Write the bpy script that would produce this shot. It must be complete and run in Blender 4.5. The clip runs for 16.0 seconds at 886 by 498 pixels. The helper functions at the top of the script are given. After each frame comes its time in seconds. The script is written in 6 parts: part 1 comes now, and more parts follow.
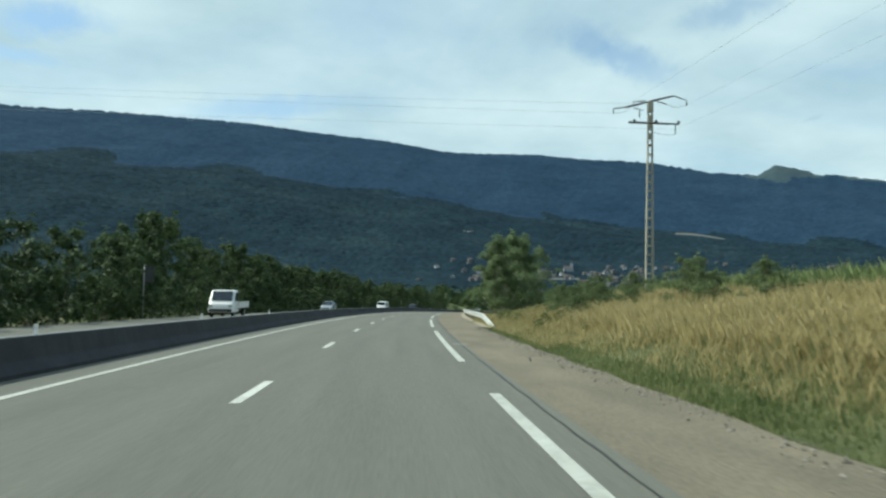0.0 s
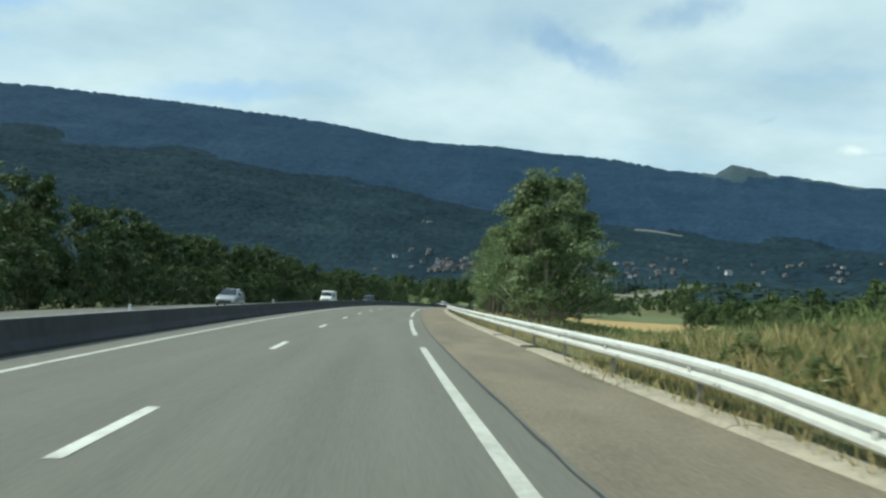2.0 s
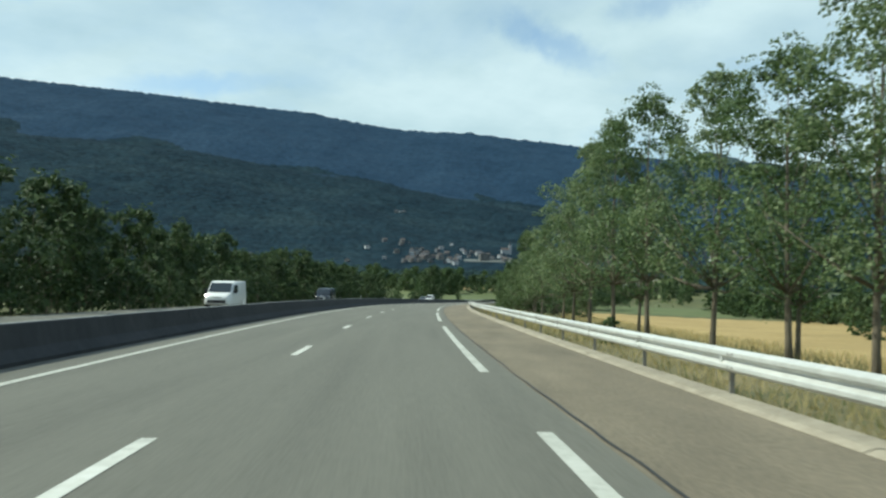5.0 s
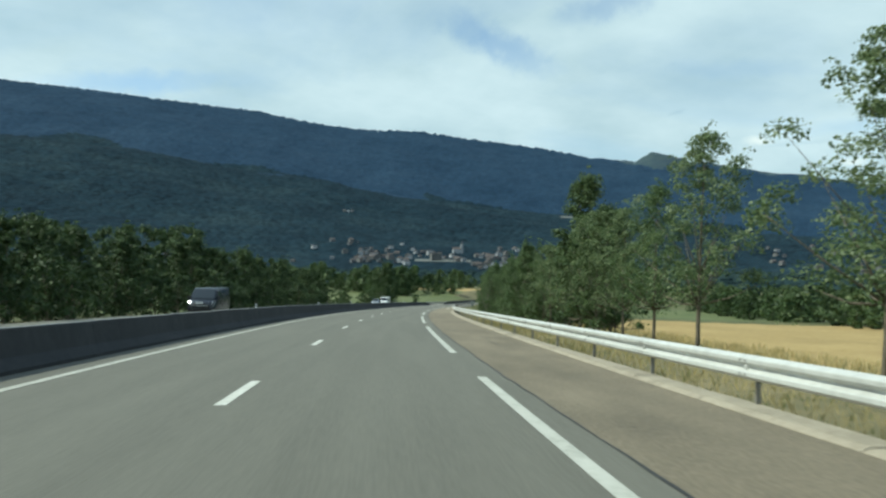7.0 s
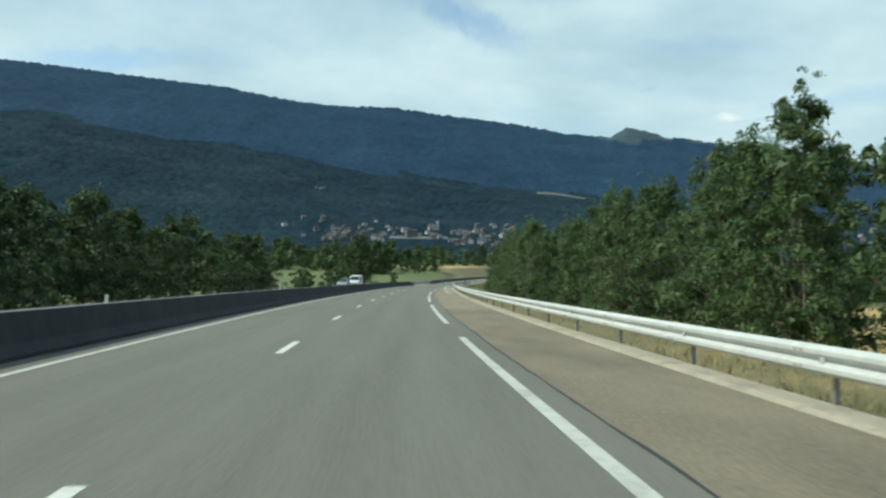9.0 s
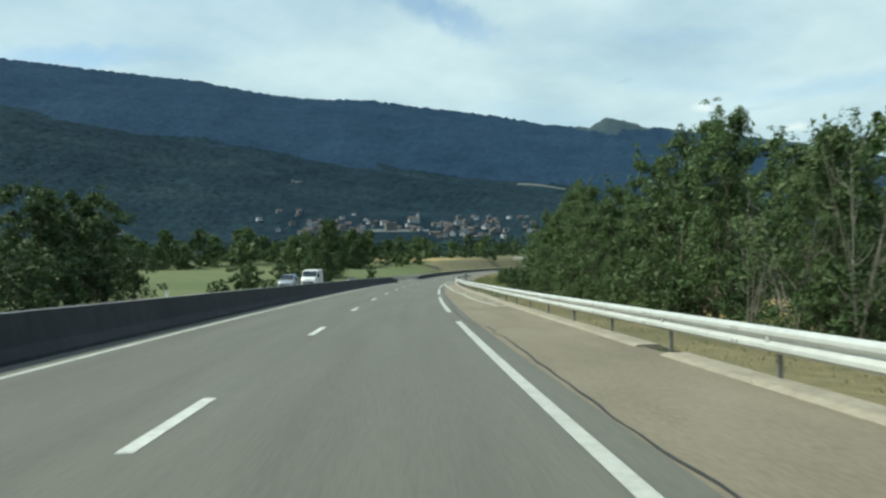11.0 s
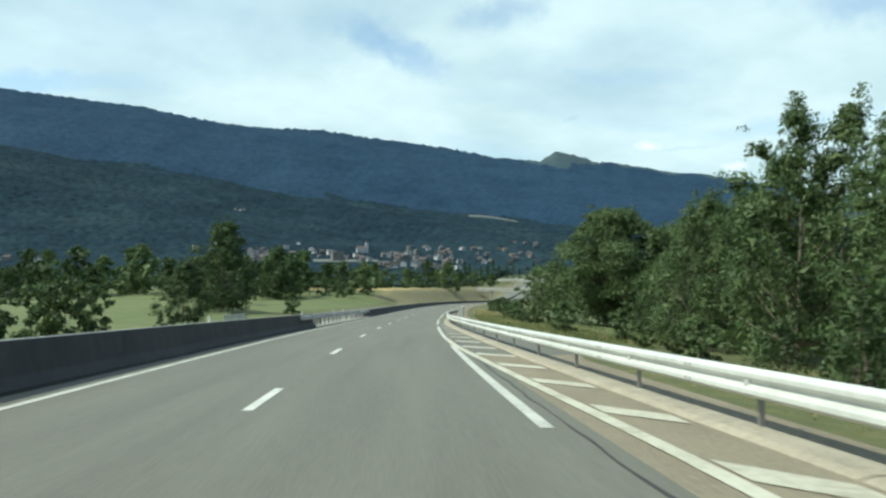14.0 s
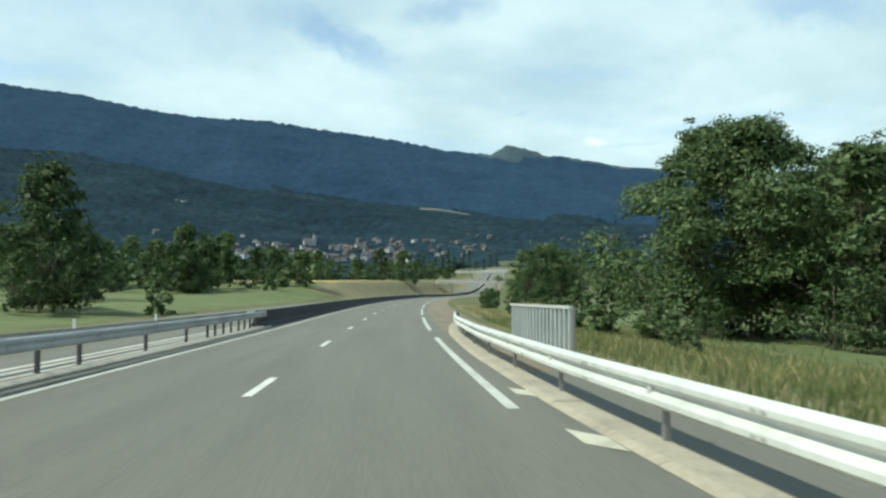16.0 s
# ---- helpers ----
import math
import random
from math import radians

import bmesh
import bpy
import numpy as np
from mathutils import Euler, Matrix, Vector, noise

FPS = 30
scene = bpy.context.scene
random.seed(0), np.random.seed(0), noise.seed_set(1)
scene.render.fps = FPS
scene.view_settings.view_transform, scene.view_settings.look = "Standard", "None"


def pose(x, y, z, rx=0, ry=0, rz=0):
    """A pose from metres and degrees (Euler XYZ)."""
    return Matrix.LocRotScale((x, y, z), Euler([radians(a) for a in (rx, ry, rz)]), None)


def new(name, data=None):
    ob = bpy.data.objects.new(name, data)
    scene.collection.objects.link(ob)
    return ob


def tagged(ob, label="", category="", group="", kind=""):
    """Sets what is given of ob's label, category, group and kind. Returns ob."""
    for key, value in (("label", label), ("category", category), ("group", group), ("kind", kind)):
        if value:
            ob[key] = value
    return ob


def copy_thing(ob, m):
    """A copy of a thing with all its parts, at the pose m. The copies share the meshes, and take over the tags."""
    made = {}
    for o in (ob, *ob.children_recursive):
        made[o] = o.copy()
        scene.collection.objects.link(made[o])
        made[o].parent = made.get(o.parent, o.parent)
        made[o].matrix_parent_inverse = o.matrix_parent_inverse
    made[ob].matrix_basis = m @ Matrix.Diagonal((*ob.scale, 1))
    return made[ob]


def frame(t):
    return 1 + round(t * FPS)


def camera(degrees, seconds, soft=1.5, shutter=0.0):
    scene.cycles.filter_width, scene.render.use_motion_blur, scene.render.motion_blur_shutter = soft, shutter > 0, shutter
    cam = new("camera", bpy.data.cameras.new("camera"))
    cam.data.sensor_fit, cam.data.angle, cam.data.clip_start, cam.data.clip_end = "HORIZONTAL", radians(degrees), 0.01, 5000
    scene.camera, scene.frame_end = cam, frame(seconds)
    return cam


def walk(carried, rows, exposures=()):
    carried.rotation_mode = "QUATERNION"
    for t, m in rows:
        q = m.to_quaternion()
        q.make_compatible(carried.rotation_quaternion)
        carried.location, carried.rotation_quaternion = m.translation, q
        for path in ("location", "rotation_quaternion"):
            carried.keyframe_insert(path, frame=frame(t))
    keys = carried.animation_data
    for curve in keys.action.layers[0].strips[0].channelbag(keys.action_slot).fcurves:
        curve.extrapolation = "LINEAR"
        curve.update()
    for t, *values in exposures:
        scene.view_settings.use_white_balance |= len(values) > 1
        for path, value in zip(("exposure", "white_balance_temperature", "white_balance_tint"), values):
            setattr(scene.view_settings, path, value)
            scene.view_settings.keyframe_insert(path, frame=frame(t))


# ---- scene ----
# ---------------------------------------------------------------- camera
cam = camera(58.6, 16.0, soft=2.5, shutter=0.12)
PATH = [
    (0.0, 2.022, 0.001, 1.383, 93.163, -1.130, -3.893),
    (0.5, 2.103, 10.324, 1.280, 93.101, -2.059, -5.106),
    (1.0, 2.405, 20.155, 1.177, 92.832, -1.299, -5.196),
    (1.5, 2.723, 30.008, 1.068, 92.645, -2.345, -6.775),
    (2.0, 3.181, 39.996, 0.953, 92.628, -2.433, -7.031),
    (2.5, 3.621, 50.351, 0.824, 92.509, -2.234, -7.363),
    (3.0, 4.083, 60.746, 0.681, 92.586, -2.634, -7.265),
    (3.5, 4.826, 70.748, 0.532, 92.319, -1.335, -7.264),
    (4.0, 5.504, 81.011, 0.367, 92.242, -1.406, -7.856),
    (4.5, 6.259, 91.241, 0.195, 92.246, -1.650, -8.547),
    (5.0, 7.034, 101.602, 0.015, 92.075, -1.538, -9.001),
    (5.5, 8.045, 112.046, -0.173, 92.111, -1.448, -9.923),
    (6.0, 9.173, 122.582, -0.369, 92.147, -1.359, -10.845),
    (6.5, 10.415, 133.180, -0.578, 92.183, -1.270, -11.767),
    (7.0, 11.768, 143.811, -0.800, 92.219, -1.181, -12.689),
    (7.5, 13.231, 154.443, -1.034, 92.255, -1.092, -13.611),
    (8.0, 14.923, 165.058, -1.282, 91.577, -0.604, -13.213),
    (8.5, 16.742, 175.788, -1.546, 90.768, -0.917, -14.195),
    (9.0, 18.675, 186.549, -1.823, 90.658, -0.676, -14.562),
    (9.5, 20.735, 197.336, -2.115, 90.548, -0.436, -14.930),
    (10.0, 22.923, 208.146, -2.417, 90.438, -0.196, -15.297),
    (10.5, 25.236, 218.973, -2.723, 90.328, 0.045, -15.664),
    (11.0, 27.672, 229.814, -3.033, 90.219, 0.285, -16.032),
    (11.5, 30.101, 240.697, -3.347, 88.601, -1.023, -17.143),
    (12.0, 32.693, 251.385, -3.654, 88.893, -0.035, -17.457),
    (12.5, 35.444, 262.552, -3.969, 89.681, 0.268, -18.314),
    (13.0, 38.212, 273.237, -4.266, 90.521, -0.344, -18.685),
    (13.5, 41.198, 284.372, -4.570, 90.873, -0.311, -19.488),
    (14.0, 44.334, 295.293, -4.866, 92.622, -0.129, -19.759),
    (14.5, 47.596, 306.370, -5.161, 91.736, -0.769, -21.341),
    (15.0, 51.075, 317.564, -5.455, 92.012, -1.160, -23.078),
    (15.5, 54.690, 328.832, -5.752, 91.893, -0.374, -22.813),
    (16.0, 58.380, 340.034, -6.048, 92.226, 0.011, -23.379),
]

EXPO = [(0, 0.0, 6150, -5), (4, 0.05, 6200, -5), (8, -0.03, 6120, -5), (11.5, 0.0, 6220, -5), (12.5, 0.0, 6220, -5), (13.5, 0.04, 6230, -5), (14, 0.24, 6250, -5), (14.5, 0.17, 6250, -5), (16, 0.2, 6250, -5)]
TRUE = 1.083      # the plan below is drawn to this scale: lane dashes of 3 m with gaps of 10 m
walk(cam, [(r[0], pose(r[1] * TRUE, r[2] * TRUE, r[3] * TRUE, *r[4:])) for r in PATH], EXPO)

# ---------------------------------------------------------------- light
SUN_DIR = Vector((-0.990 * 0.643, 0.14 * 0.643, 0.766)).normalized()
world = bpy.data.worlds.new("sky")
scene.world = world
world.use_nodes = True


def build_sky():
    nt = world.node_tree
    nt.nodes.clear()
    N, L = nt.nodes.new, nt.links.new
    out, bg = N("ShaderNodeOutputWorld"), N("ShaderNodeBackground")
    sky = N("ShaderNodeTexSky")
    sky.sky_type, sky.sun_disc = "NISHITA", False
    sky.sun_elevation = math.asin(SUN_DIR.z)
    sky.sun_rotation = math.atan2(SUN_DIR.x, SUN_DIR.y)
    sky.air_density, sky.dust_density, sky.ozone_density = 1.0, 0.6, 1.5
    tc = N("ShaderNodeTexCoord")
    sep = N("ShaderNodeSeparateXYZ")
    L(tc.outputs["Generated"], sep.inputs[0])
    # cloud deck: directions projected on a plane overhead
    up = N("ShaderNodeMath"); up.operation = "MAXIMUM"; up.inputs[1].default_value = 0.0
    L(sep.outputs["Z"], up.inputs[0])
    add = N("ShaderNodeMath"); add.operation = "ADD"; add.inputs[1].default_value = 0.22
    L(up.outputs[0], add.inputs[0])
    div = N("ShaderNodeVectorMath"); div.operation = "DIVIDE"
    comb = N("ShaderNodeCombineXYZ")
    for k in range(3):
        L(add.outputs[0], comb.inputs[k])
    L(tc.outputs["Generated"], div.inputs[0]); L(comb.outputs[0], div.inputs[1])
    mp = N("ShaderNodeMapping")
    mp.inputs["Rotation"].default_value = (0, 0, radians(-20))
    mp.inputs["Scale"].default_value = (1.0, 1.0, 0.0)
    mp.inputs["Location"].default_value = (3.1, 0.6, 0.0)
    L(div.outputs[0], mp.inputs["Vector"])
    n1 = N("ShaderNodeTexNoise")
    n1.inputs["Scale"].default_value, n1.inputs["Detail"].default_value = 1.1, 9.0
    n1.inputs["Roughness"].default_value, n1.inputs["Distortion"].default_value = 0.55, 0.5
    L(mp.outputs[0], n1.inputs["Vector"])
    cr = N("ShaderNodeValToRGB")
    cr.color_ramp.elements[0].position, cr.color_ramp.elements[1].position = 0.30, 0.50
    cr.color_ramp.elements[0].color, cr.color_ramp.elements[1].color = (0.6, 0.6, 0.6, 1), (0.96, 0.96, 0.96, 1)
    L(n1.outputs[0], cr.inputs[0])
    # the deck thins out overhead, where blue sky shows through
    thin = N("ShaderNodeMapRange"); thin.interpolation_type = "SMOOTHSTEP"
    thin.inputs["From Min"].default_value, thin.inputs["From Max"].default_value = 0.46, 0.72
    thin.inputs["To Min"].default_value, thin.inputs["To Max"].default_value = 1.0, 0.3
    L(sep.outputs["Z"], thin.inputs["Value"])
    cover = N("ShaderNodeMath"); cover.operation = "MULTIPLY"
    L(cr.outputs[0], cover.inputs[0]); L(thin.outputs[0], cover.inputs[1])
    # bearing and height in degrees, ruffled, for single gaps and puffs of cloud
    az = N("ShaderNodeMath"); az.operation = "ARCTAN2"
    L(sep.outputs["X"], az.inputs[0]); L(sep.outputs["Y"], az.inputs[1])
    el = N("ShaderNodeMath"); el.operation = "ARCSINE"; L(sep.outputs["Z"], el.inputs[0])
    ang = N("ShaderNodeCombineXYZ"); L(az.outputs[0], ang.inputs[0]); L(el.outputs[0], ang.inputs[1])
    deg = N("ShaderNodeVectorMath"); deg.operation = "SCALE"; deg.inputs["Scale"].default_value = 57.2958
    L(ang.outputs[0], deg.inputs[0])
    nr = N("ShaderNodeTexNoise")
    nr.inputs["Scale"].default_value, nr.inputs["Detail"].default_value, nr.inputs["Roughness"].default_value = 0.55, 6.0, 0.6
    L(deg.outputs[0], nr.inputs["Vector"])
    cen = N("ShaderNodeVectorMath"); cen.operation = "SUBTRACT"; cen.inputs[1].default_value = (0.5, 0.5, 0.5)
    L(nr.outputs["Color"], cen.inputs[0])

    def blob(a, e, wa, we, tilt, amount, ruffle):
        off = N("ShaderNodeVectorMath"); off.operation = "MULTIPLY_ADD"
        off.inputs[1].default_value = (ruffle * 2.0, ruffle, 0)
        L(cen.outputs[0], off.inputs[0]); L(deg.outputs[0], off.inputs[2])
        m = N("ShaderNodeMapping"); m.vector_type = "TEXTURE"
        m.inputs["Location"].default_value, m.inputs["Rotation"].default_value, m.inputs["Scale"].default_value = (a, e, 0), (0, 0, radians(tilt)), (wa, we, 1)
        L(off.outputs[0], m.inputs["Vector"])
        ln = N("ShaderNodeVectorMath"); ln.operation = "LENGTH"; L(m.outputs[0], ln.inputs[0])
        r = N("ShaderNodeMapRange"); r.interpolation_type = "SMOOTHSTEP"
        r.inputs["From Min"].default_value, r.inputs["From Max"].default_value = 1.15, 0.1
        r.inputs["To Min"].default_value, r.inputs["To Max"].default_value = 0.0, amount
        L(ln.outputs["Value"], r.inputs["Value"])
        return r.outputs[0]
    last = cover.outputs[0]
    for hole in ((16.6, 16.8, 5.6, 1.5, -22, 0.62, 2.2), (-23.5, 16.9, 4.6, 1.4, 6, 0.75, 2.2), (-25.2, 14.5, 3.0, 0.7, 0, 0.5, 1.2), (-9.0, 12.7, 7.5, 1.1, 8, 0.6, 1.4), (24.2, 19.4, 4.5, 1.5, 10, 0.5, 2.2), (48.8, 17.6, 6.0, 1.6, -10, 0.55, 2.2), (43, 10.6, 9.0, 0.8, 3, 0.35, 1.0), (33, 14.5, 8.0, 0.8, -4, 0.2, 1.5)):
        g = N("ShaderNodeMath"); g.operation = "SUBTRACT"; g.use_clamp = True
        L(last, g.inputs[0]); L(blob(*hole), g.inputs[1])
        last = g.outputs[0]
    # brightness inside the cloud
    n2 = N("ShaderNodeTexNoise")
    n2.inputs["Scale"].default_value, n2.inputs["Detail"].default_value = 2.2, 8.0
    n2.inputs["Roughness"].default_value = 0.55
    L(mp.outputs[0], n2.inputs["Vector"])
    cc = N("ShaderNodeValToRGB")
    cc.color_ramp.elements[0].position, cc.color_ramp.elements[1].position = 0.32, 0.68
    cc.color_ramp.elements[0].color = (CLOUD * 0.61, CLOUD * 0.755, CLOUD * 0.84, 1)
    cc.color_ramp.elements[1].color = (CLOUD * 0.86, CLOUD * 0.98, CLOUD * 1.05, 1)
    L(n2.outputs[0], cc.inputs[0])
    tone = cc.outputs[0]
    for puff, c in (((34.3, 9.75, 1.1, 0.42, 4, 0.8, 1.0), (1.0, 1.02, 1.0)), ((40.0, 8.1, 1.2, 0.34, -4, 0.7, 1.0), (0.98, 1.0, 0.98)), ((29.1, 11.84, 0.9, 0.2, 10, 0.5, 0.7), (0.50, 0.62, 0.70)), ((37.0, 9.5, 3.0, 0.22, 2, 0.4, 0.8), (0.52, 0.66, 0.76))):
        pm = N("ShaderNodeMix"); pm.data_type = "RGBA"
        L(blob(*puff), pm.inputs["Factor"]); L(tone, pm.inputs["A"])
        pm.inputs["B"].default_value = (*c, 1)
        tone = pm.outputs["Result"]
    skym = N("ShaderNodeVectorMath"); skym.operation = "SCALE"; skym.inputs["Scale"].default_value = SKY
    L(sky.outputs[0], skym.inputs[0])
    mix = N("ShaderNodeMix"); mix.data_type = "RGBA"
    L(last, mix.inputs["Factor"])
    L(skym.outputs[0], mix.inputs["A"]); L(tone, mix.inputs["B"])
    L(mix.outputs["Result"], bg.inputs[0])
    L(bg.outputs[0], out.inputs[0])


SKY, CLOUD = 0.16, 0.87
build_sky()
sun_data = bpy.data.lights.new("sun", "SUN")
sun_data.energy, sun_data.angle, sun_data.color = 4.4, radians(0.6), (1.0, 0.94, 0.82)
sun = new("sun", sun_data)
sun.matrix_world = Matrix.Translation((0, 0, 60)) @ SUN_DIR.to_track_quat("Z", "Y").to_matrix().to_4x4()

# ---------------------------------------------------------------- materials


def material(name, base, rough=0.8, metal=0.0, dark=None, light=None, grain=4.0, blotch=0.3, bump=0.2,
             bump_scale=60.0, islands=0.0, objrand=0.0, translucent=0.0, stretch=(1, 1, 1), spec=0.4, uv=False):
    """Base colour varied at two scales, with fine relief."""
    m = bpy.data.materials.new(name)
    m.use_nodes = True
    nt = m.node_tree
    N, L = nt.nodes.new, nt.links.new
    b = nt.nodes["Principled BSDF"]
    b.inputs["Roughness"].default_value, b.inputs["Metallic"].default_value = rough, metal
    b.inputs["Specular IOR Level"].default_value = spec
    tc = N("ShaderNodeTexCoord")
    mp = N("ShaderNodeMapping"); mp.inputs["Scale"].default_value = stretch
    L(tc.outputs["UV" if uv else "Object"], mp.inputs["Vector"])
    dark = dark or tuple(c * 0.72 for c in base)
    light = light or tuple(min(1, c * 1.25) for c in base)
    n1, n2 = N("ShaderNodeTexNoise"), N("ShaderNodeTexNoise")
    for n, sc, de in ((n1, grain, 5.0), (n2, blotch, 3.0)):
        n.inputs["Scale"].default_value, n.inputs["Detail"].default_value = sc, de
        n.inputs["Roughness"].default_value = 0.6
        L(mp.outputs[0], n.inputs["Vector"])
    mixf = N("ShaderNodeMath"); mixf.operation = "MULTIPLY_ADD"
    mixf.inputs[1].default_value, mixf.inputs[2].default_value = 0.5, 0.0
    L(n1.outputs[0], mixf.inputs[0])
    sumf = N("ShaderNodeMath"); sumf.operation = "MULTIPLY_ADD"; sumf.inputs[1].default_value = 0.5
    L(n2.outputs[0], sumf.inputs[0]); L(mixf.outputs[0], sumf.inputs[2])
    last = sumf.outputs[0]
    if islands or objrand:
        src = N("ShaderNodeNewGeometry").outputs["Random Per Island"] if islands else N("ShaderNodeObjectInfo").outputs["Random"]
        k = islands or objrand
        m1 = N("ShaderNodeMath"); m1.operation = "MULTIPLY_ADD"
        m1.inputs[1].default_value, m1.inputs[2].default_value = k, -k / 2
        L(src, m1.inputs[0])
        m2 = N("ShaderNodeMath"); m2.operation = "ADD"
        L(m1.outputs[0], m2.inputs[0]); L(last, m2.inputs[1])
        last = m2.outputs[0]
    cr = N("ShaderNodeValToRGB")
    e = cr.color_ramp.elements
    e[0].position, e[1].position = 0.3, 0.72
    e[0].color, e[1].color = (*dark, 1), (*light, 1)
    mid = e.new(0.5); mid.color = (*base, 1)
    L(last, cr.inputs[0])
    L(cr.outputs[0], b.inputs["Base Color"])
    if bump:
        n3 = N("ShaderNodeTexNoise"); n3.inputs["Scale"].default_value, n3.inputs["Detail"].default_value = bump_scale, 3.0
        L(mp.outputs[0], n3.inputs["Vector"])
        bp = N("ShaderNodeBump"); bp.inputs["Strength"].default_value, bp.inputs["Distance"].default_value = bump, 0.02
        L(n3.outputs[0], bp.inputs["Height"]); L(bp.outputs[0], b.inputs["Normal"])
    if translucent:
        out = nt.nodes["Material Output"]
        tr = N("ShaderNodeBsdfTranslucent"); L(cr.outputs[0], tr.inputs[0])
        mx = N("ShaderNodeMixShader"); mx.inputs[0].default_value = translucent
        L(b.outputs[0], mx.inputs[1]); L(tr.outputs[0], mx.inputs[2]); L(mx.outputs[0], out.inputs[0])
    return m


ASPHALT = material("asphalt", (0.142, 0.139, 0.114), 0.8, dark=(0.106, 0.104, 0.086), light=(0.174, 0.170, 0.140), grain=34, blotch=1.3, bump=0.5, bump_scale=220, stretch=(1, 0.05, 1), uv=True)
SHOULDER = material("shoulder_asphalt", (0.188, 0.159, 0.112), 0.9, dark=(0.105, 0.091, 0.068), light=(0.280, 0.238, 0.170), grain=22, blotch=0.7, bump=0.8, bump_scale=120, stretch=(1, 0.3, 1), uv=True)
SHOULDER_TAN = material("tan_shoulder_asphalt", (0.228, 0.194, 0.137), 0.9, dark=(0.145, 0.126, 0.092), light=(0.310, 0.268, 0.196), grain=20, blotch=0.7, bump=0.8, bump_scale=120, stretch=(1, 0.3, 1), uv=True)
TAR = material("tar_seam", (0.035, 0.034, 0.032), 0.6, bump=0.3)
PAINT_WORN = material("worn_road_paint", (0.47, 0.45, 0.36), 0.75, dark=(0.25, 0.225, 0.17), light=(0.56, 0.54, 0.45), grain=7, blotch=0.8, bump=0.3)
PAINT_SOFT = material("faded_road_paint", (0.46, 0.465, 0.41), 0.7, dark=(0.30, 0.30, 0.26), light=(0.56, 0.56, 0.51), grain=11, blotch=1.2, bump=0.2)
PAINT = material("road_paint", (0.56, 0.56, 0.50), 0.65, dark=(0.36, 0.36, 0.32), light=(0.68, 0.68, 0.64), grain=9, blotch=1.5, bump=0.2)
CONCRETE = material("kerb_concrete", (0.335, 0.295, 0.225), 0.9, dark=(0.21, 0.185, 0.14), light=(0.42, 0.375, 0.29), grain=10, blotch=1.2, bump=0.5)
# barrier faces get a shade-dark concrete, the top a paler sunlit one
BARRIER_SHADED = material("shaded_barrier_concrete", (0.034, 0.036, 0.040), 0.9, dark=(0.022, 0.024, 0.027), light=(0.055, 0.056, 0.06), grain=4, blotch=0.6, bump=0.4, stretch=(1, 1, 0.4))
BARRIER_LIT = material("lit_barrier_top", (0.27, 0.27, 0.26), 0.9, grain=5, blotch=0.7)
STEEL = material("galvanised_steel", (0.56, 0.57, 0.54), 0.5, metal=0.1, dark=(0.44, 0.445, 0.42), light=(0.65, 0.66, 0.63), grain=6, blotch=0.5, bump=0.08)
POST = material("post_steel", (0.3, 0.29, 0.27), 0.6, metal=0.5, grain=8)
PYLON = material("pylon_concrete", (0.38, 0.35, 0.285), 0.9, grain=5, blotch=0.8)
IRON = material("dark_iron", (0.09, 0.09, 0.09), 0.5, metal=0.7)
WIRE = material("wire", (0.34, 0.36, 0.37), 0.5, metal=0.5, bump=0)
GLASSY = material("insulator", (0.12, 0.16, 0.16), 0.2, bump=0)
GRASS = material("meadow", (0.092, 0.100, 0.037), 0.95, dark=(0.045, 0.060, 0.021), light=(0.18, 0.155, 0.062), grain=1.6, blotch=0.09, bump=1.0, bump_scale=9)
BLADE = material("grass_blades", (0.190, 0.220, 0.088), 0.8, dark=(0.115, 0.152, 0.055), light=(0.31, 0.305, 0.14), grain=0.6, blotch=0.16, bump=0, islands=0.3, translucent=0.5)
DRYBLADE = material("dry_grass", (0.49, 0.405, 0.195), 0.8, dark=(0.35, 0.305, 0.14), light=(0.62, 0.52, 0.28), grain=0.5, blotch=0.15, bump=0, islands=0.25, translucent=0.5)
LEAF = material("leaves", (0.084, 0.134, 0.044), 0.55, dark=(0.048, 0.086, 0.028), light=(0.140, 0.196, 0.072), grain=0.8, blotch=0.3, bump=0, islands=0.45, translucent=0.30, spec=0.35)
LEAF_MID = material("hedge_leaves", (0.083, 0.128, 0.047), 0.55, dark=(0.046, 0.078, 0.027), light=(0.145, 0.190, 0.078), grain=0.7, blotch=0.25, bump=0, islands=0.45, translucent=0.26, spec=0.25)
# LEAF_DARK is lowered to hold the shade on the tree belt's road side
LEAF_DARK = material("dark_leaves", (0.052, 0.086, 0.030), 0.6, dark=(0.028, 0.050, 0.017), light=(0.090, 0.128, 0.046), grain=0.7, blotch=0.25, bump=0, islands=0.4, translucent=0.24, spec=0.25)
LEAF_PALE = material("pale_leaves", (0.140, 0.195, 0.084), 0.5, dark=(0.076, 0.122, 0.045), light=(0.260, 0.315, 0.155), grain=0.8, blotch=0.3, bump=0, islands=0.5, translucent=0.42, spec=0.35)
LEAF_BANK = material("bank_leaves", (0.128, 0.176, 0.070), 0.6, dark=(0.080, 0.118, 0.045), light=(0.205, 0.245, 0.112), grain=0.8, blotch=0.3, bump=0, islands=0.5, translucent=0.35, spec=0.3)
PALEBARK = material("pale_bark", (0.36, 0.33, 0.27), 0.9, dark=(0.2, 0.18, 0.14), light=(0.46, 0.43, 0.36), grain=8, blotch=1.5, bump=0.5, bump_scale=25, stretch=(1, 1, 0.3))
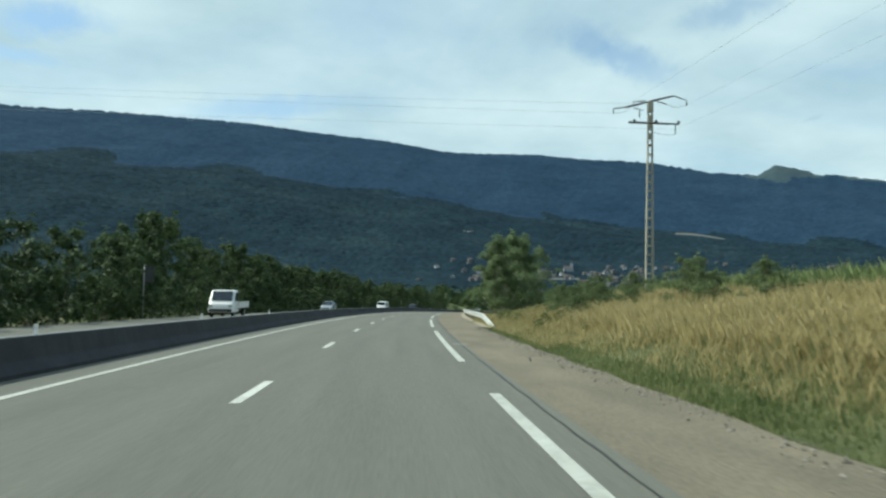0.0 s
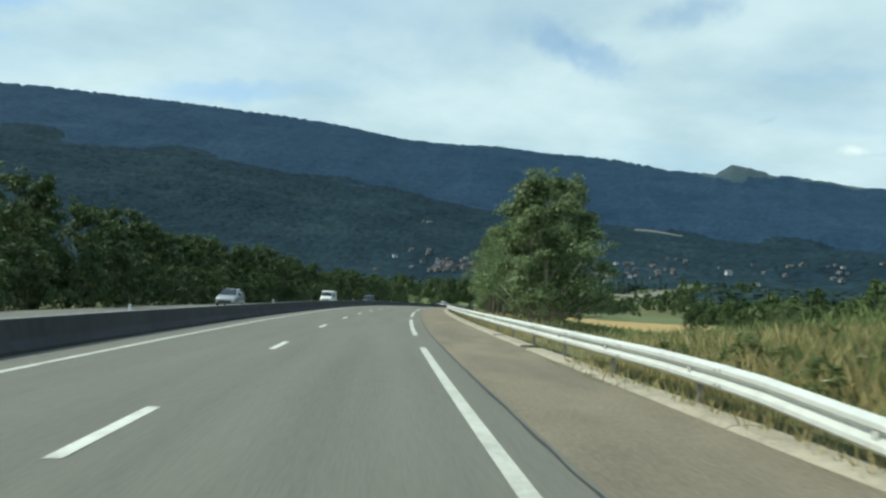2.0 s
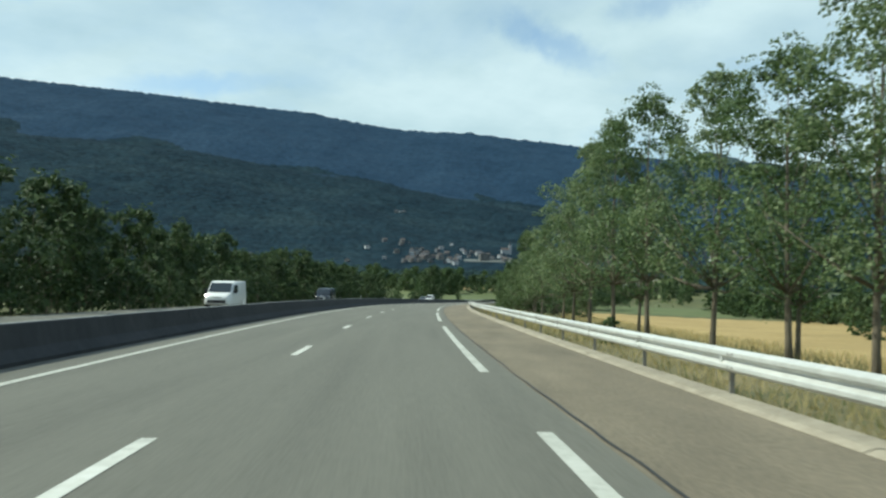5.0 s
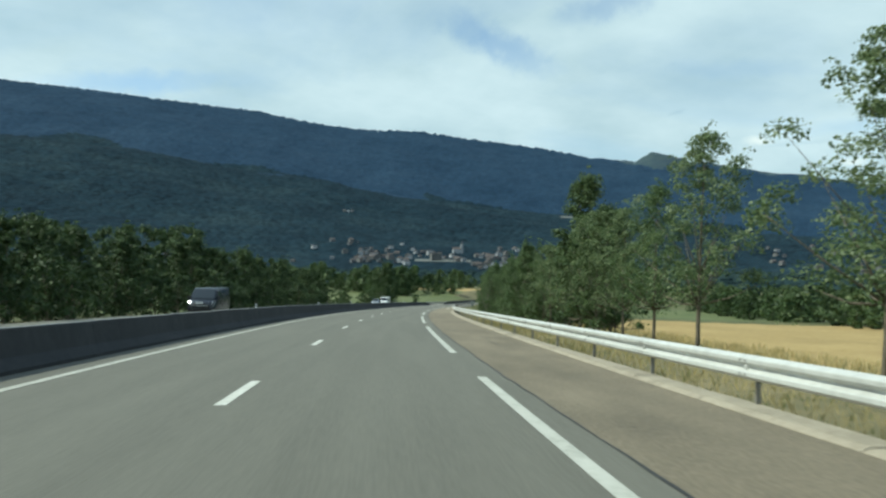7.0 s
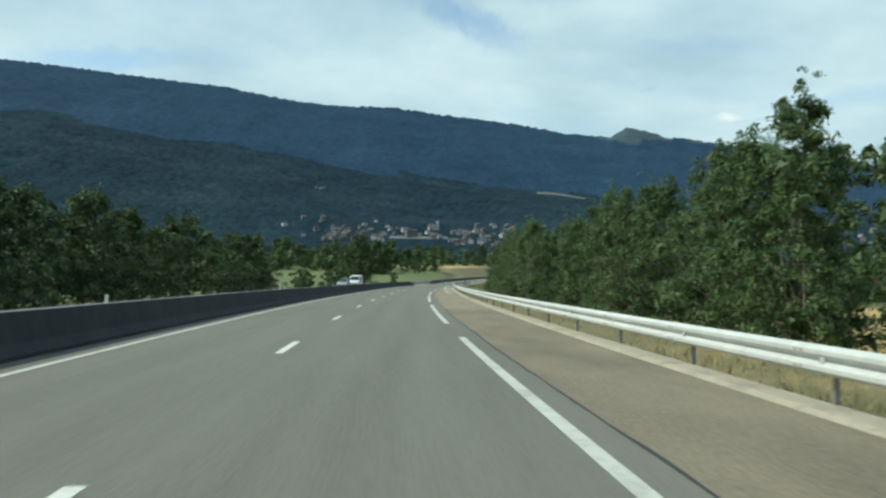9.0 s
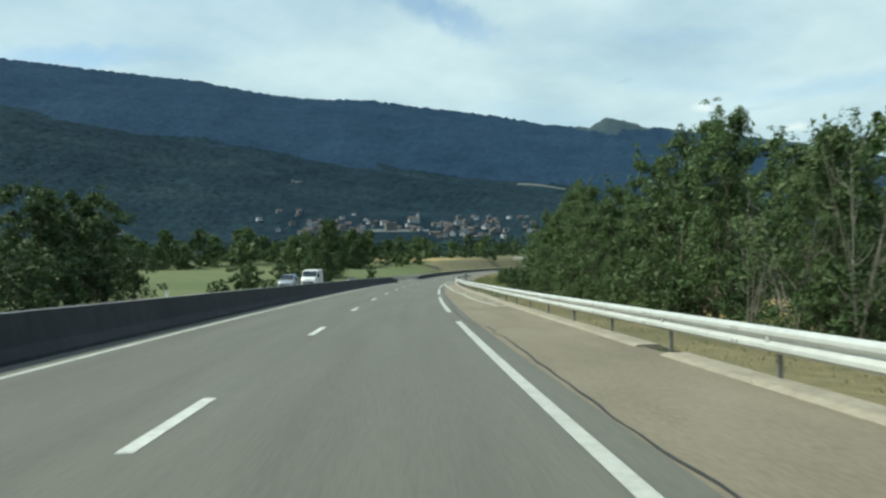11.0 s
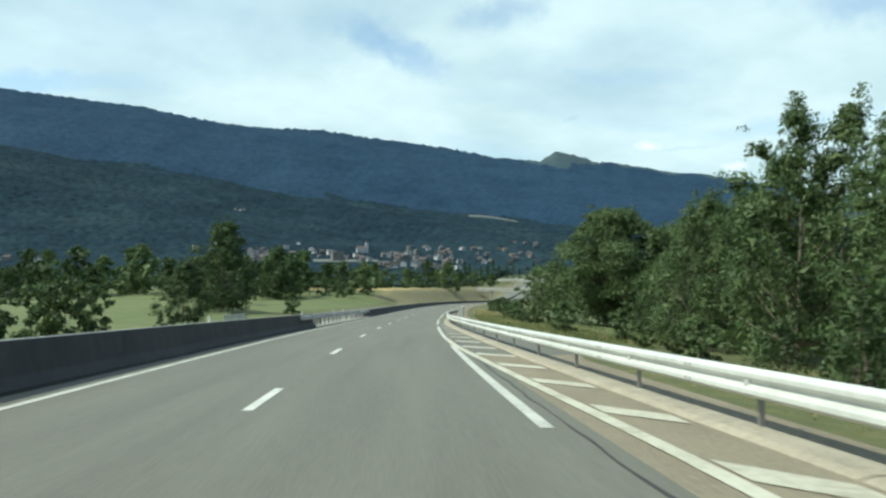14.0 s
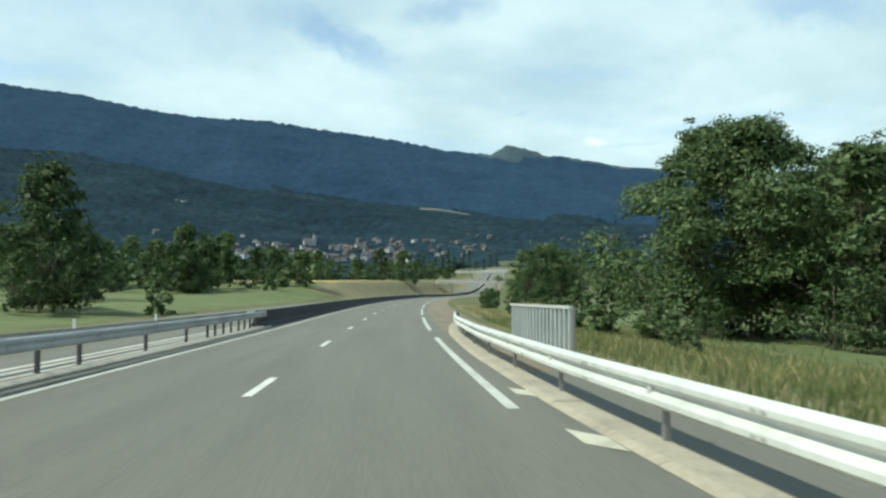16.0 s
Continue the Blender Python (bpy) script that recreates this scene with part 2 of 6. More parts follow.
BARK = material("bark", (0.16, 0.135, 0.10), 0.95, dark=(0.07, 0.06, 0.045), light=(0.27, 0.24, 0.19), grain=8, blotch=1.5, bump=0.8, bump_scale=25, stretch=(1, 1, 0.25))
WHEAT = material("wheat", (0.35, 0.25, 0.098), 0.95, dark=(0.25, 0.18, 0.07), light=(0.44, 0.33, 0.145), grain=1.5, blotch=0.06, bump=0.8, bump_scale=12)
DRYSOIL = material("dry_bank", (0.165, 0.145, 0.072), 0.95, dark=(0.085, 0.088, 0.038), light=(0.27, 0.22, 0.115), grain=1.8, blotch=0.25, bump=1.0, bump_scale=9)
# cloud shade over the meadow is put into this lowered green
GREENFIELD = material("green_field", (0.105, 0.128, 0.046), 0.95, dark=(0.070, 0.095, 0.032), light=(0.155, 0.168, 0.066), grain=0.35, blotch=0.045, bump=0.6, bump_scale=6)

# ---------------------------------------------------------------- the road's line
KNOT_S = [-200, 0, 40, 80, 120, 160, 200, 240, 280, 320, 360, 400, 480, 600, 650, 690, 730, 780, 850, 950, 1300, 2000]
KNOT_K = [0.95, 0.93, 0.87, 1.06, 0.93, 0.95, 1.01, 0.89, 0.84, 0.98, 0.98, 0.66, 0.70, 0.81, 0.57, -0.27, -0.41, -0.66, -0.02, 0.29, 0.0, 0.0]
KNOT_G = [-0.8, -0.97, -1.18, -1.64, -1.85, -2.29, -2.72, -2.82, -2.65, -2.50, -2.53, -1.39, -1.45, -1.66, -1.45, 0.52, 3.85, 5.38, 4.66, 4.08, 3.6, 2.0]
LINE_S = np.arange(-200, 2001, 1.0)
_k = np.cumsum(np.interp(LINE_S, KNOT_S, KNOT_K) / 1000)
LINE_A = _k - _k[200]
LINE_X, LINE_Y = np.cumsum(np.sin(LINE_A)), np.cumsum(np.cos(LINE_A))
LINE_Z = np.cumsum(np.interp(LINE_S, KNOT_S, KNOT_G) / 100)
LINE_X, LINE_Y, LINE_Z = LINE_X - LINE_X[200], LINE_Y - LINE_Y[200], LINE_Z - LINE_Z[200]


def on_road(s, d, z=0.0):
    """World places at s metres along the dashed line, d metres to its right, z above the road."""
    s, d, z = np.broadcast_arrays(np.asarray(s, float), np.asarray(d, float), np.asarray(z, float))
    a = np.interp(s, LINE_S, LINE_A)
    return np.stack([np.interp(s, LINE_S, LINE_X) + d * np.cos(a), np.interp(s, LINE_S, LINE_Y) - d * np.sin(a),
                     np.interp(s, LINE_S, LINE_Z) + z], -1)


def heading(s):
    return -math.degrees(float(np.interp(s, LINE_S, LINE_A)))


def to_road(x, y):
    """Inverse of on_road, for arrays of places."""
    x, y = np.asarray(x, float), np.asarray(y, float)
    sx, sy = LINE_X[::10], LINE_Y[::10]
    flat = np.stack([x.ravel(), y.ravel()], -1)
    best = np.empty(len(flat), int)
    for a in range(0, len(flat), 4000):
        c = flat[a:a + 4000]
        best[a:a + 4000] = np.argmin((c[:, :1] - sx) ** 2 + (c[:, 1:] - sy) ** 2, 1)
    i = best * 10
    dx, dy = flat[:, 0] - LINE_X[i], flat[:, 1] - LINE_Y[i]
    c, s = np.cos(LINE_A[i]), np.sin(LINE_A[i])
    return (LINE_S[i] + dx * s + dy * c).reshape(x.shape), (dx * c - dy * s).reshape(x.shape)


def smooth(a, b, x):
    u = np.clip((np.asarray(x, float) - a) / (b - a), 0, 1)
    return u * u * (3 - 2 * u)


def wave(x, y, f, seed=0):
    """Cheap smooth noise of arrays, about -1 to 1."""
    r = np.random.RandomState(seed)
    out = 0
    for k in range(6):
        a, p = r.uniform(0, 6.28), r.uniform(0, 6.28)
        g = f * r.uniform(0.6, 1.7)
        out = out + np.sin((x * math.cos(a) + y * math.sin(a)) * g + p)
    return out / 3.0


# right and left cross-sections of the land, above the road
def near_land(s, d):
    r = np.maximum(d, 0)
    start = np.interp(r, [0, 6.4, 7.4, 10, 14.3, 20, 60, 150], [0, -0.06, 0.12, 0.85, 1.75, 2.1, 2.2, 1.0])
    mid = np.interp(r, [0, 6.8, 7.6, 9.5, 14, 25, 60, 150], [0, -0.1, -0.12, -0.25, -0.5, -2.0, -2.3, -2.0])
    late = np.interp(r, [0, 6.8, 9, 13, 25, 60, 150], [0, -0.04, -0.1, -0.6, -1.4, -2.0, -2.0])
    cut = np.interp(r, [0, 9, 14, 30, 60, 150], [0, -0.2, 0.5, 4.5, 5.5, 5.5])
    a, b, c = smooth(42, 78, s), smooth(300, 345, s), smooth(560, 740, s) * (1 - smooth(1000, 1200, s))
    right = ((start * (1 - a) + mid * a) * (1 - b) + late * b) * (1 - c) + cut * c
    q = np.maximum(-d, 0)
    l1 = np.interp(q, [0, 13.4, 15, 20, 30, 60, 150], [0, -0.05, -0.2, -0.5, -1.3, -2.6, -3.0])
    l2 = np.interp(q, [0, 13.4, 15, 20, 28, 60, 150], [0, -0.05, 0.1, 1.8, 3.6, 4.5, 4.5])
    flat = np.interp(s, [500, 560, 700, 760], [-8.9, -6.4, -6.3, -6.0]) - np.interp(s, LINE_S, LINE_Z)
    g = smooth(290, 380, s) * (1 - smooth(1000, 1200, s)) * smooth(14.5, np.interp(s, [480, 560], [34, 26]), q)
    left = l1 * (1 - g) + flat * g
    return np.where(d > 0, right, left) - 0.03


CENTRE = (25.0, 165.0)
RIDGE_AZ = [-180, -120, -75, -50, -25, -20, -11.8, -8.3, -2.6, -0.7, 3.3, 4.8, 7, 10.7, 14.1, 15.3, 19.2, 21, 23.5, 26.2, 26.7, 27.45, 28.3, 29.4, 30.1, 30.8, 32.6, 33.6, 35, 37.1, 39.6, 43, 46, 60, 75, 120, 180]
RIDGE_EL = [3, 6, 9.5, 11, 11.7, 12.0, 12.03, 11.88, 11.66, 11.52, 10.93, 10.8, 10.68, 10.7, 10.22, 10.13, 9.66, 9.35, 8.85, 8.62, 8.88, 9.28, 9.1, 8.78, 8.42, 8.48, 8.15, 8.02, 7.65, 7.45, 7.0, 6.2, 5.5, 4, 3, 2.5, 3]
HILL_AZ = [-180, -75, -22, -15, -7, -0.7, 6, 10.8, 13, 17.5, 20.7, 24.4, 30, 34, 40, 60, 180]
HILL_EL = [2, 6.5, 8.5, 8.4, 7.9, 7.2, 6.3, 5.8, 5.6, 5.1, 4.63, 4.2, 3.8, 3.45, 3.0, 2.0, 1.5]


def far_land(x, y):
    dx, dy = x - CENTRE[0], y - CENTRE[1]
    r, az = np.hypot(dx, dy), np.degrees(np.arctan2(dx, dy))
    er, eh = np.interp(az, RIDGE_AZ, RIDGE_EL), np.interp(az, HILL_AZ, HILL_EL)
    t = lambda e: np.tan(np.radians(e))
    soft_er = sum(np.interp(az + k, RIDGE_AZ, RIDGE_EL) for k in (-5, -3, -1, 1, 3, 5)) / 6     # the slope below the crest is smoother
    bulge = np.interp(az, [3, 12], [1.03, 0.985])            # a crest of its own only towards the right
    low = 3150 * t(np.maximum(eh * bulge, 2.5))
    zs = [(0, -8.0 + 0 * r), (700, -9.0 + 0 * r), (1100, 1100 * t(0.25) + 0 * r), (1400, 1400 * t(1.7) + 0 * r), (1900, 1900 * t(np.interp(az, [-30, 0, 7, 14, 60], [3.6, 3.9, 3.7, 3.0, 2.6]))),
          (2800, 2800 * t(np.maximum(eh, 2.4))), (3150, low), (4300, low + (4550 * t(soft_er) - low) * 0.82), (4550, 4550 * t(er)), (4900, 4550 * t(er) - 60)]
    z = zs[0][1].copy()
    for (a, za), (b, zb) in zip(zs, zs[1:]):
        m = (r >= a) & (r <= b)
        u = (r - a) / (b - a)
        z = np.where(m, za + (zb - za) * u, z)
    wild = smooth(1500, 2200, r) * (1 - smooth(4300, 4540, r))
    z = z + wild * (10 * wave(x, y, 0.008, 3) + 4 * wave(x, y, 0.021, 4))
    return z


def land(x, y):
    s, d = to_road(x, y)
    zn = np.interp(s, LINE_S, LINE_Z) + near_land(s, d)
    w = smooth(90, 420, np.abs(d)) + smooth(1150, 1600, s) + smooth(50, 200, -s)
    w = np.clip(w, 0, 1)
    return zn * (1 - w) + far_land(x, y) * w, s, d


def link_mesh(name, verts, faces, mats, parent=None, shade=False, label="", slots=None):
    me = bpy.data.meshes.new(name)
    me.from_pydata([tuple(v) for v in verts], [], [tuple(f) for f in faces])
    for m in (mats if isinstance(mats, (list, tuple)) else [mats]):
        me.materials.append(m)
    if slots is not None:
        me.polygons.foreach_set("material_index", slots)
    if shade:
        me.polygons.foreach_set("use_smooth", [True] * len(me.polygons))
    me.update()
    ob = new(name, me)
    if parent is not None:
        ob.parent = parent
    if label:
        ob["label"] = label
    return ob


def quad_mesh(name, V, mats, parent=None, label=""):
    """V: n x k x 3 faces of k corners, in one mesh, fast."""
    n, q = V.shape[:2]
    me = bpy.data.meshes.new(name)
    me.vertices.add(n * q); me.loops.add(n * q); me.polygons.add(n)
    me.vertices.foreach_set("co", np.ascontiguousarray(V, dtype=np.float32).ravel())
    me.loops.foreach_set("vertex_index", np.arange(n * q, dtype=np.int32))
    me.polygons.foreach_set("loop_start", np.arange(0, n * q, q, dtype=np.int32))
    me.polygons.foreach_set("loop_total", np.full(n, q, dtype=np.int32))
    me.materials.append(mats)
    me.update(calc_edges=True)
    ob = new(name, me)
    if parent is not None:
        ob.parent = parent
    if label:
        ob["label"] = label
    return ob


def grid_faces(n, m, closed=False):
    """Faces of an n x m grid of vertices, row by row."""
    out = []
    for i in range(n - 1):
        for j in range(m if closed else m - 1):
            k = (j + 1) % m
            out.append((i * m + j, i * m + k, (i + 1) * m + k, (i + 1) * m + j))
    return out


def sweep(name, s, profile, mat, parent=None, label="", offset=None, closed=True, shade=False):
    """A profile of (d, z) points carried along the road at the stations s."""
    s = np.asarray(s, float)
    off = np.zeros(len(s)) if offset is None else np.asarray(offset, float)
    P = np.array(profile, float)
    V = on_road(s[:, None], P[None, :, 0] + off[:, None], np.broadcast_to(P[None, :, 1], (len(s), len(P)))).reshape(-1, 3)
    F = [f[::-1] for f in grid_faces(len(s), len(P), closed)]
    if closed:
        F.append(tuple(range(len(P))))
        F.append(tuple(range((len(s) - 1) * len(P), len(s) * len(P)))[::-1])
    ob = link_mesh(name, V, F, mat, parent, shade, label)
    return ob


def tube(verts, faces, pts, radii, sides=6):
    """Adds a tapered tube along pts to the lists."""
    pts = [Vector(p) for p in pts]
    base = len(verts)
    for i, p in enumerate(pts):
        t = (pts[min(i + 1, len(pts) - 1)] - pts[max(i - 1, 0)]).normalized()
        u = t.orthogonal().normalized() if abs(t.z) > 0.95 else Vector((-t.y, t.x, 0)).normalized()
        w = t.cross(u)
        for k in range(sides):
            a = 2 * math.pi * k / sides
            verts.append(p + (u * math.cos(a) + w * math.sin(a)) * radii[i])
    for i in range(len(pts) - 1):
        for k in range(sides):
            n = (k + 1) % sides
            faces.append((base + i * sides + k, base + i * sides + n, base + (i + 1) * sides + n, base + (i + 1) * sides + k))
    faces.append(tuple(base + k for k in range(sides))[::-1])
    faces.append(tuple(base + (len(pts) - 1) * sides + k for k in range(sides)))


def box(verts, faces, c, size, m=None):
    b = len(verts)
    for x in (-0.5, 0.5):
        for y in (-0.5, 0.5):
            for z in (-0.5, 0.5):
                v = Vector((x * size[0], y * size[1], z * size[2]))
                v = (m @ v if m is not None else v) + Vector(c)
                verts.append(v)
    for f in ((0, 1, 3, 2), (4, 6, 7, 5), (0, 4, 5, 1), (2, 3, 7, 6), (0, 2, 6, 4), (1, 5, 7, 3)):
        faces.append(tuple(b + i for i in f))


def empty(name, m, label, category, group="", kind=""):
    e = new(name)
    e.matrix_world = m
    return tagged(e, label, category, group, kind)


# ---------------------------------------------------------------- land
def build_ground():
    ss = np.concatenate([np.arange(-60, 460, 2.5), np.arange(460, 1150, 8.0)])
    dd = np.concatenate([-np.geomspace(130, 13.4, 34), np.linspace(-13, 6.3, 8), np.linspace(6.6, 16, 24), np.geomspace(17, 130, 36)])
    S, Dm = np.meshgrid(ss, dd, indexing="ij")
    W = on_road(S, Dm)
    z, _, _ = land(W[..., 0], W[..., 1])
    rough = smooth(7.5, 12, np.abs(Dm)) * (0.12 * wave(W[..., 0], W[..., 1], 0.9, 7) + 0.05 * wave(W[..., 0], W[..., 1], 3.0, 8))
    W[..., 2] = z + rough * np.where(Dm < -13.4, 1, np.where(Dm > 7.5, 1, 0))
    F = grid_faces(len(ss), len(dd))
    sl = []
    for i in range(len(ss) - 1):
        for j in range(len(dd) - 1):
            s, d = ss[i], dd[j]
            k = 0
            if 24 < d and 118 < s < 330 - (d - 24) * 0.3:
                k = 1
            if d < -22 and s > 284 and s < 560:
                k = 2
            if -24 < d < -15 and 284 < s < 350:
                k = 3
            if d > 12 and 345 < s < 520:
                k = 2
            if -75 < d < -26 and 548 < s < 650:
                k = 1
            if -27 < d < -14 and s > 520:
                k = 3
            if 7.4 < d < 12.5 and 346 < s < 450:
                k = 3
            if (8.6 < d < 13.5 and s < 66) or (6.9 < d < 12 and 66 <= s < 284):
                k = 3
            sl.append(k)
    ob = link_mesh("ground", W.reshape(-1, 3), [f[::-1] for f in F], [GRASS, WHEAT, GREENFIELD, DRYSOIL], None, True, slots=sl)
    tagged(ob, "grassy verges, ripe wheat and green meadow beside the road", "ground", kind="structure")


def village(az, r):
    """Where the village stands."""
    return ((az > 5) & (az < 22) & (r > 1380) & (r < 1790)) | ((az > 9) & (az < 15.6) & (r > 1050) & (r < 1380))


def build_far():
    az = np.radians(np.concatenate([np.arange(-180, -50, 3.0), np.arange(-50, 62, 0.2), np.arange(62, 180.1, 3.0)]))
    rr = np.concatenate([np.linspace(2, 1400, 70), np.linspace(1420, 4550, 140), [4900]])
    A, Rr = np.meshgrid(az, rr, indexing="ij")
    X, Y = CENTRE[0] + Rr * np.sin(A), CENTRE[1] + Rr * np.cos(A)
    z, s, d = land(X, Y)
    under = (np.abs(d) < 126) & (s > -56) & (s < 1130)
    z = z - np.where(under, 0.9 + 3.5 * (np.abs(d) < 60), 0)
    adeg = np.degrees(A)
    canopy = (0.25 + 0.75 * smooth(1250, 1500, Rr)) * smooth(1000, 1250, Rr) * (1 + 0.9 * smooth(4480, 4550, Rr) * (1 - 0.8 * smooth(24, 27, adeg))) * np.where(village(adeg, Rr), 0.6, 1.0)
    for az0, az1, r0, r1, k in FIELDS:
        canopy = np.where((adeg > az0 - 0.2) & (adeg < az1 + 0.2) & (Rr > r0 - 60) & (Rr < r1 + 20), 0, canopy)
    z = z + canopy * np.random.RandomState(5).uniform(-3.2, 3.2, z.shape)
    # flat valley sheet and wooded mountain are one sheet with two looks
    F = grid_faces(len(az), len(rr))
    rc = Rr[:-1, :-1].ravel()
    azd = np.degrees(A[:-1, :-1].ravel())
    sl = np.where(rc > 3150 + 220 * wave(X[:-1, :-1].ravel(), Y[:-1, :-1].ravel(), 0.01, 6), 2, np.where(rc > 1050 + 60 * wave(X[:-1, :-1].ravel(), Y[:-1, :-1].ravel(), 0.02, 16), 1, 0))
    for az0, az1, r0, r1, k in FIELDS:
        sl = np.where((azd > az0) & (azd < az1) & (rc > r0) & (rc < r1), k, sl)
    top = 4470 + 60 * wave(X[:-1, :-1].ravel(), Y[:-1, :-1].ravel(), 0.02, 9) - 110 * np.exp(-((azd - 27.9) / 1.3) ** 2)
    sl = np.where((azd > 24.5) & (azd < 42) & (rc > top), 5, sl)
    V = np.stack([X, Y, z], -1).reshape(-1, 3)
    ob = link_mesh("valley_and_mountain", V, F, [VALLEY, HAZED_HILL, HAZED_RIDGE, STUBBLE, GREENFIELD, HAZED_SUMMIT], None, True, slots=sl.tolist())
    tagged(ob, "wide valley floor rising to a long dark wooded mountain ridge, haze in its colour", "mountain", kind="structure")


VALLEY = material("valley_fields", (0.060, 0.080, 0.036), 0.95, dark=(0.03, 0.046, 0.022), light=(0.13, 0.13, 0.06), grain=0.012, blotch=0.004, bump=0)


# fields and clearings: bearing from, to, distance from, to, look
FIELDS = [(10.2, 14.4, 1285, 1330, 3), (20.9, 24.3, 2765, 2812, 3), (25.0, 29.5, 1120, 1230, 0), (31.0, 37.0, 1060, 1150, 0)]
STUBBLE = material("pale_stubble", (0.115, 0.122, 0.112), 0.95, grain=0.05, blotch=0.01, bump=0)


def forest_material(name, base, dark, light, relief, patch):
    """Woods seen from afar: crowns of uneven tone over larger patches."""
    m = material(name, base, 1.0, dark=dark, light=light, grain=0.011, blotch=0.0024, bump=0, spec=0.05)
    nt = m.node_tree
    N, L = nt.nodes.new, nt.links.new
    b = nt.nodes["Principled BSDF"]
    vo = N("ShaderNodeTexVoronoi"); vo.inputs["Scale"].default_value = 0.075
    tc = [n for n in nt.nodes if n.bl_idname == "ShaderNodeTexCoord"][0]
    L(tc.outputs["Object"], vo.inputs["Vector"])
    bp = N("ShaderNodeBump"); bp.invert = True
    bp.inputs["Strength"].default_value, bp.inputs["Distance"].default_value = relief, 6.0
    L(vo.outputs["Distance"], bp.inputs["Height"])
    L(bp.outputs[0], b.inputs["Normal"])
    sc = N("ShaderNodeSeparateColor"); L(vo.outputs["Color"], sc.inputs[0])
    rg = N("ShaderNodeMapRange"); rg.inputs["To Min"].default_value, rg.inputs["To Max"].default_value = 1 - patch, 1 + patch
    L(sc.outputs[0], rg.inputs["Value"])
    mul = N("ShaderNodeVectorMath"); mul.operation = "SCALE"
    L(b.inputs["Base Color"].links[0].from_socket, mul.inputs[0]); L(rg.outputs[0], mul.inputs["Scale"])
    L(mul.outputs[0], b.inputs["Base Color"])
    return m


# distance haze and cloud shade are put into these dark blue woods colours
HAZED_HILL = forest_material("hazed_hill_forest", (0.0128, 0.0275, 0.0385), (0.0064, 0.0155, 0.0245), (0.0245, 0.0430, 0.051), 0.4, 0.34)
HAZED_RIDGE = forest_material("hazed_ridge_forest", (0.0212, 0.0445, 0.0775), (0.0150, 0.0335, 0.0605), (0.0285, 0.0545, 0.0895), 0.22, 0.14)
# summit grass, its sunlit paleness and the haze both in the colour
HAZED_SUMMIT = material("hazed_summit_pasture", (0.034, 0.060, 0.072), 1.0, dark=(0.020, 0.041, 0.068), light=(0.050, 0.074, 0.074), grain=0.02, blotch=0.004, bump=0)
build_ground()
build_far()

# ---------------------------------------------------------------- carriageways
ROAD_S = np.concatenate([np.arange(-40, 460, 2.0), np.arange(460, 1101, 10.0)])


def ribbon(name, s, d0, d1, z, mat, parent=None, label="", cols=2):
    s = np.asarray(s, float)
    d0, d1 = np.broadcast_to(d0, s.shape), np.broadcast_to(d1, s.shape)
    u = np.linspace(0, 1, cols)
    Dm = d0[:, None] + (d1 - d0)[:, None] * u[None, :]
    V = on_road(s[:, None], Dm, z).reshape(-1, 3)
    ob = link_mesh(name, V, [f[::-1] for f in grid_faces(len(s), cols)], mat, parent, False, label)
    uvs = np.stack([Dm, np.broadcast_to(s[:, None], Dm.shape)], -1).reshape(-1, 2)
    idx = np.zeros(len(ob.data.loops), dtype=np.int32)
    ob.data.loops.foreach_get("vertex_index", idx)
    layer = ob.data.uv_layers.new(name="lane")
    layer.data.foreach_set("uv", uvs[idx].astype(np.float32).ravel())
    return ob


# right rail line: its distance from the dashed line along the road
RAIL_S = [40, 46, 100, 176, 250, 285, 300, 310, 331, 346, 357, 368, 378, 386, 392]
RAIL_D = [6.9, 6.78, 6.86, 6.8, 6.84, 6.58, 6.12, 5.86, 5.23, 4.80, 4.46, 4.40, 4.55, 5.0, 5.6]


def rail_d(s):
    return np.interp(s, RAIL_S, RAIL_D)


road = tagged(ribbon("road", ROAD_S, -4.6, 4.16, 0.0, ASPHALT, cols=6), "worn grey asphalt carriageway with painted lane lines", "road", kind="structure")
edge = np.where(ROAD_S < 46, 6.3 + 0.12 * np.sin(ROAD_S * 1.3) + 0.08 * np.sin(ROAD_S * 3.1), np.where(ROAD_S > 320, 7.0, 6.7))
late = (ROAD_S >= 322) & (ROAD_S <= 362)
tagged(ribbon("hard_shoulder_beyond", ROAD_S[ROAD_S >= 362], 4.16, 6.6, -0.004, SHOULDER, cols=3), "brown worn asphalt shoulder past the bridge", "road shoulder", kind="structure")
tagged(ribbon("hard_shoulder", ROAD_S[ROAD_S <= 226], 4.16, edge[ROAD_S <= 226], -0.004, SHOULDER, cols=3), "pinkish brown worn asphalt shoulder", "road shoulder", kind="structure")
tan = (ROAD_S >= 226) & (ROAD_S <= 322)
tagged(ribbon("hard_shoulder_tan", ROAD_S[tan], 4.16, edge[tan], -0.004, SHOULDER_TAN, cols=3), "paler tan worn asphalt shoulder", "road shoulder", kind="structure")
tagged(ribbon("slip_road", ROAD_S[late], 4.16, edge[late], -0.002, ASPHALT, cols=3), "grey asphalt of the joining slip road", "road", kind="structure")
tagged(ribbon("opposite_road", ROAD_S, -13.4, -4.6, 0.0, ASPHALT, cols=4), "grey asphalt of the opposite carriageway", "road", kind="structure")


def paint(s0, s1, d, w, parent=None, name="lane_dash", z=0.006, mat=None):
    s = np.linspace(s0, s1, max(2, int((s1 - s0) / 2.5) + 1))
    return ribbon(name, s, np.asarray(d(s) if callable(d) else d) - w / 2, np.asarray(d(s) if callable(d) else d) + w / 2, z, mat or PAINT, parent)


